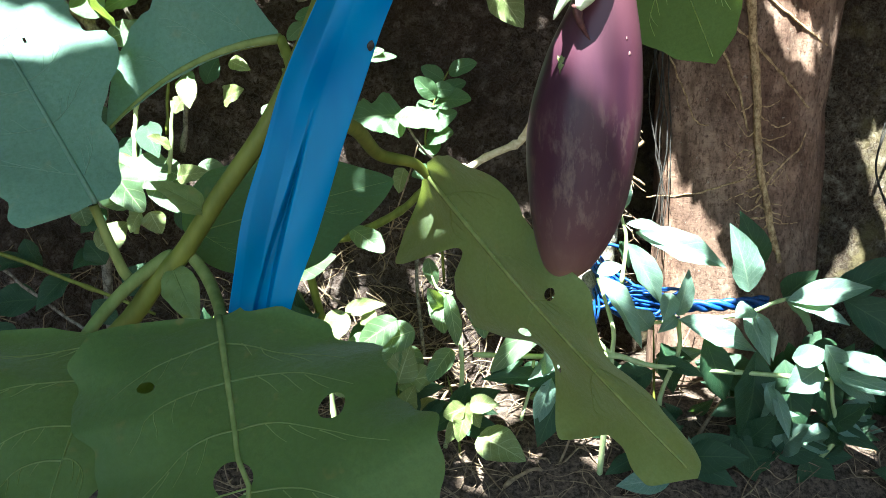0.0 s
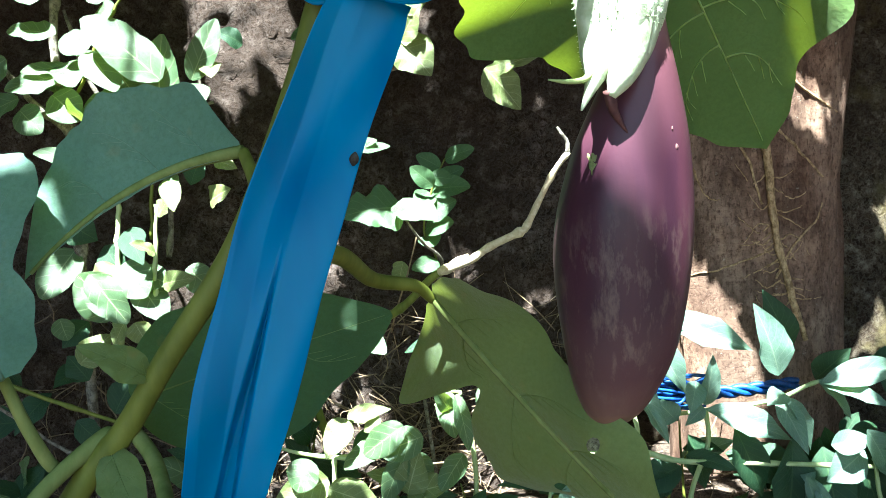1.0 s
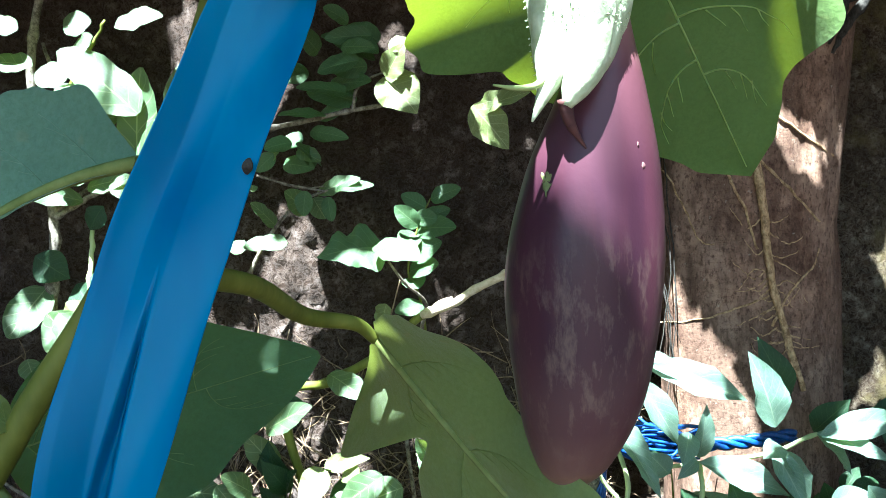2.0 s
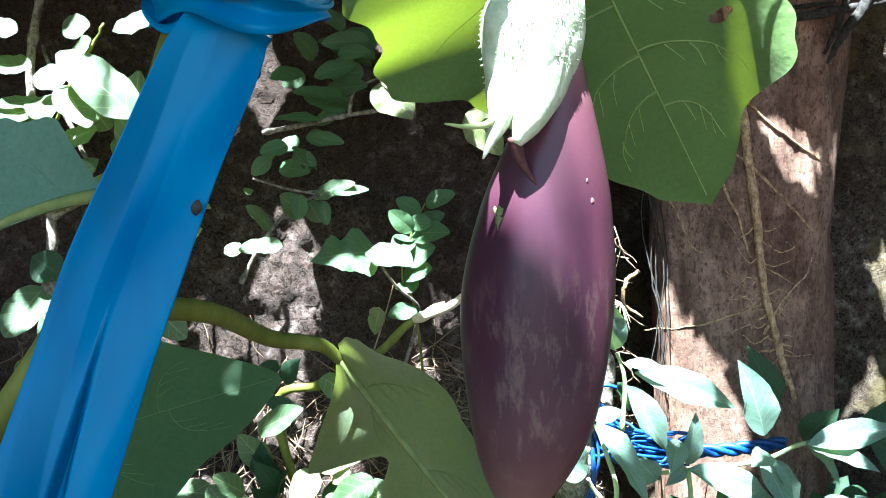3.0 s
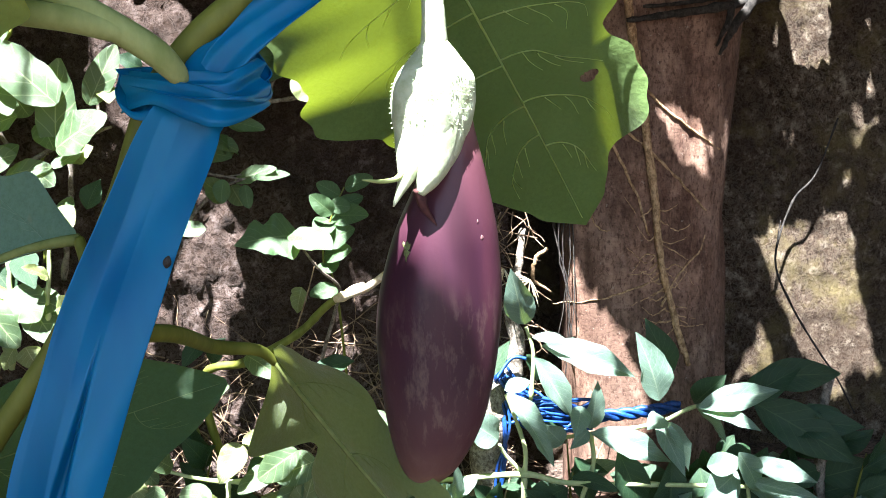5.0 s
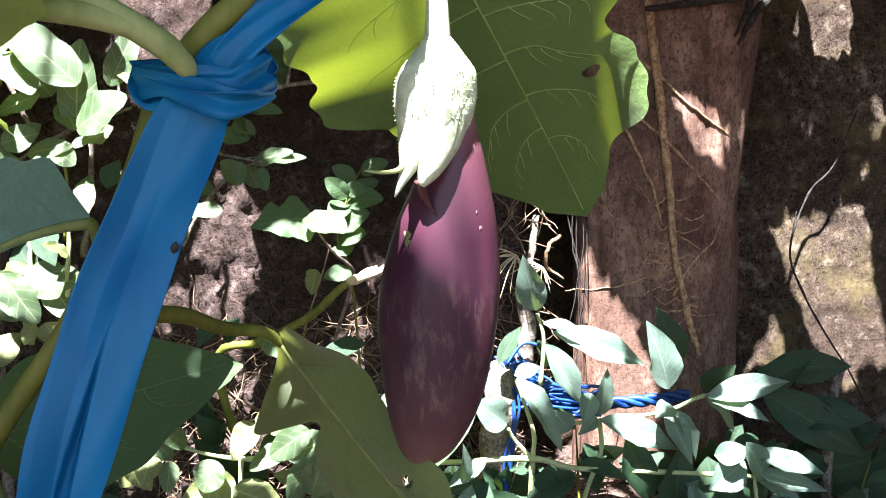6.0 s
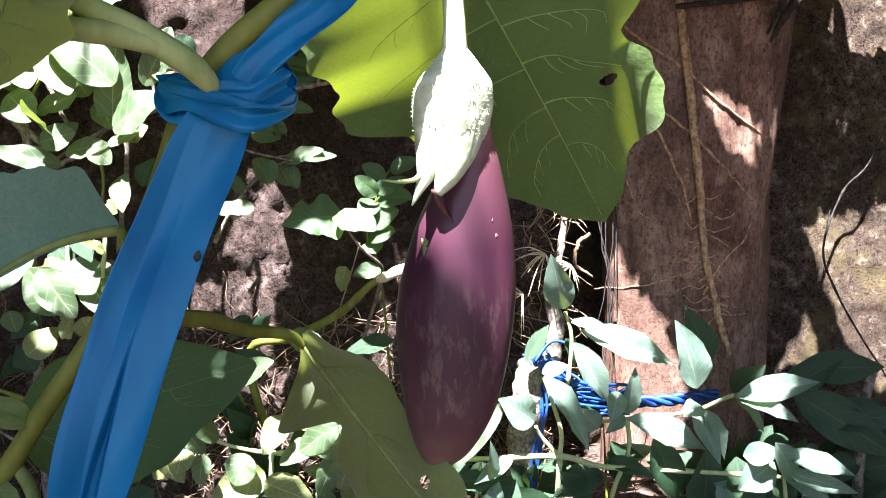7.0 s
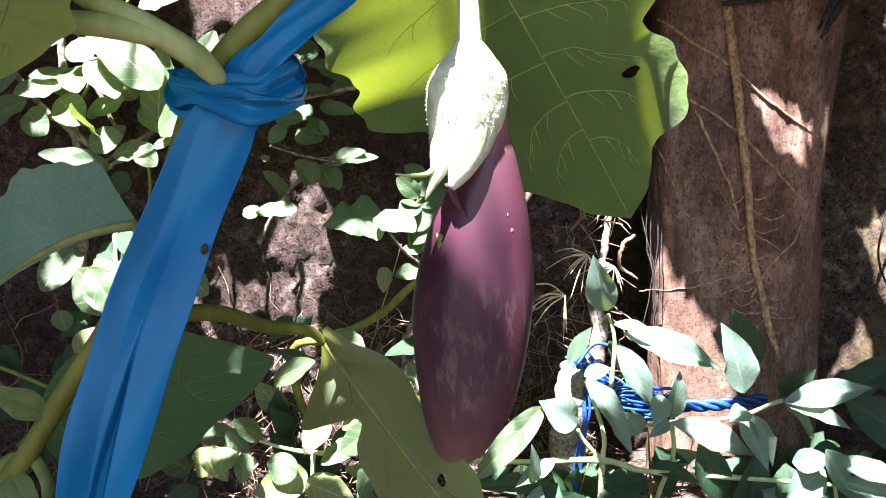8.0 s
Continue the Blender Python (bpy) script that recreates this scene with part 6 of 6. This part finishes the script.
    # larger windows with straight edges, their corners listed in turn
    windows = [
        ((0.425, 2.000, 0.880), (0.464, 1.952, 0.840), (0.540, 1.855, 0.737), (0.590, 1.828, 0.680), (0.612, 1.823, 0.560), (0.590, 1.828, 0.330), (0.430, 1.960, 0.300)),
        ((0.998, 2.150, 0.882), (1.096, 2.150, 0.912), (1.219, 2.150, 0.939), (1.303, 2.150, 0.564), (1.142, 2.150, 0.540)),
        ((-0.252, 1.870, 1.025), (-0.178, 1.870, 0.923), (-0.186, 1.870, 0.854), (-0.273, 1.870, 0.799), (-0.356, 1.870, 0.811)),
        ((0.992, 2.150, 1.471), (1.173, 2.150, 1.469), (1.172, 2.150, 1.294), (1.084, 2.150, 1.308), (1.015, 2.150, 1.341)),
        ((0.645, 1.813, 1.190), (0.690, 1.815, 1.183), (0.775, 1.875, 1.040), (0.788, 1.910, 0.985), (0.762, 1.880, 0.985), (0.685, 1.822, 1.091)),
        ((-0.266, 0.460, 0.986), (-0.168, 0.460, 1.033), (-0.175, 0.460, 1.062), (-0.249, 0.460, 1.071)),
    ]
    flat = lambda p: p[..., :2] - p[..., 2:] * (ray[:2] / ray[2])
    extra, extra_size = [], []
    for corners in windows:
        q = flat(np.array(corners))
        mid = q.mean(axis=0)
        inside = np.full(n_try, 9.0)
        for a, b in zip(q, np.roll(q, -1, axis=0)):
            out = np.array((b[1] - a[1], a[0] - b[0])) / np.linalg.norm(b - a)
            out = out if out @ (mid - a) < 0 else -out
            inside = np.minimum(inside, -(flat(c) - a) @ out)
            # small leaves added along each edge for a clean shadow line
            for k in range(190):
                p = a + (b - a) * rng.uniform(-0.05, 1.05) + out * rng.uniform(0.013, 0.075)
                h = rng.uniform(1.5, 2.0)
                extra.append((*(p + h * ray[:2] / ray[2]), h))
                extra_size.append(rng.uniform(0.024, 0.034))
        free &= inside < -0.4 * size
    # dense clumps that keep the fruit's belly, the upper leaf's lower lobe, the oval leaf and parts of trunk and wall in shade: (x, y, z, radius)
    for x, y, z, r in ((0.790, 1.856, 1.260, 0.020), (0.800, 1.890, 1.150, 0.022), (1.024, 2.130, 1.145, 0.020), (1.086, 2.130, 1.108, 0.026), (1.056, 2.130, 1.407, 0.004), (1.061, 2.130, 1.368, 0.004), (1.069, 2.130, 1.329, 0.004), (1.078, 2.130, 1.283, 0.005), (0.080, 0.485, 0.972, 0.018), (0.072, 0.485, 0.950, 0.024), (0.092, 0.485, 0.950, 0.024), (0.080, 0.495, 0.920, 0.026), (0.062, 0.490, 0.990, 0.008), (0.135, 0.570, 1.045, 0.024), (0.150, 0.575, 1.065, 0.022), (0.120, 0.560, 1.070, 0.016), (0.120, 0.564, 1.090, 0.014), (0.134, 0.564, 1.090, 0.014), (0.148, 0.564, 1.090, 0.014), (0.160, 0.564, 1.090, 0.012), (-0.112, 0.480, 0.957, 0.028), (-0.130, 0.475, 0.935, 0.030)):
        for k in range(40):
            w, q, h = rng.uniform(0, 6.28), r * math.sqrt(rng.random()), rng.uniform(1.75, 2.15)
            p = flat(np.array((x, y, z))) + (q * math.cos(w), q * math.sin(w) * 1.1)
            extra.append((*(p + h * ray[:2] / ray[2]), h))
            extra_size.append(rng.uniform(0.026, 0.036))
    edge = np.array(extra)
    near = np.ones(len(edge), bool)
    for x, y, z, r in gaps:
        near &= np.linalg.norm(np.cross(edge - np.array((x, y, z)), ray), axis=1) > r + 0.012
    c, size, free = np.concatenate((c, edge)), np.concatenate((size, extra_size)), np.concatenate((free, near))
    n_try = len(c)
    turns = rng.uniform(-1, 1, (n_try, 3)) * (0.6, 0.6, 3.14)
    unit = np.array(base_v) - (0, 0.5, 0)
    for k in np.nonzero(free)[0]:
        m = np.array(Euler(turns[k]).to_matrix())
        n = len(verts)
        verts += (unit @ m.T * size[k] + c[k]).tolist()
        uvs += base_uv
        faces += [tuple(i + n for i in q) for q in base_f]
    return mesh_of("crown", verts, faces, DARK_LEAF, uvs)


tree = bpy.data.objects["tree_trunk"]
tagged(part("crown", crown(), tree, "unseen leafy crown overhead, its gaps set to dapple the light"), kind="stuff")
# limbs and twigs out of view, added only to carry the crown
for pts in (((0.64, 1.985, 2.2), (0.3, 2.25, 2.5), (-0.6, 2.4, 2.6), (-1.6, 2.3, 2.6)), ((0.66, 1.985, 2.2), (1.0, 2.25, 2.45), (1.5, 2.3, 2.6), (2.0, 1.6, 2.7))):
    stem("limb", pts, [0.07, 0.05, 0.035, 0.015], TRUNK, tree)
for x in (-1.3, -0.7, -0.1, 0.5, 1.1):
    stem("twig", [(x, 2.35, 2.55), (x + 0.05, 1.4, 2.5), (x - 0.03, 0.6, 2.4), (x, -0.5, 2.3)], [0.012, 0.006, 0.004, 0.002], TRUNK, tree)
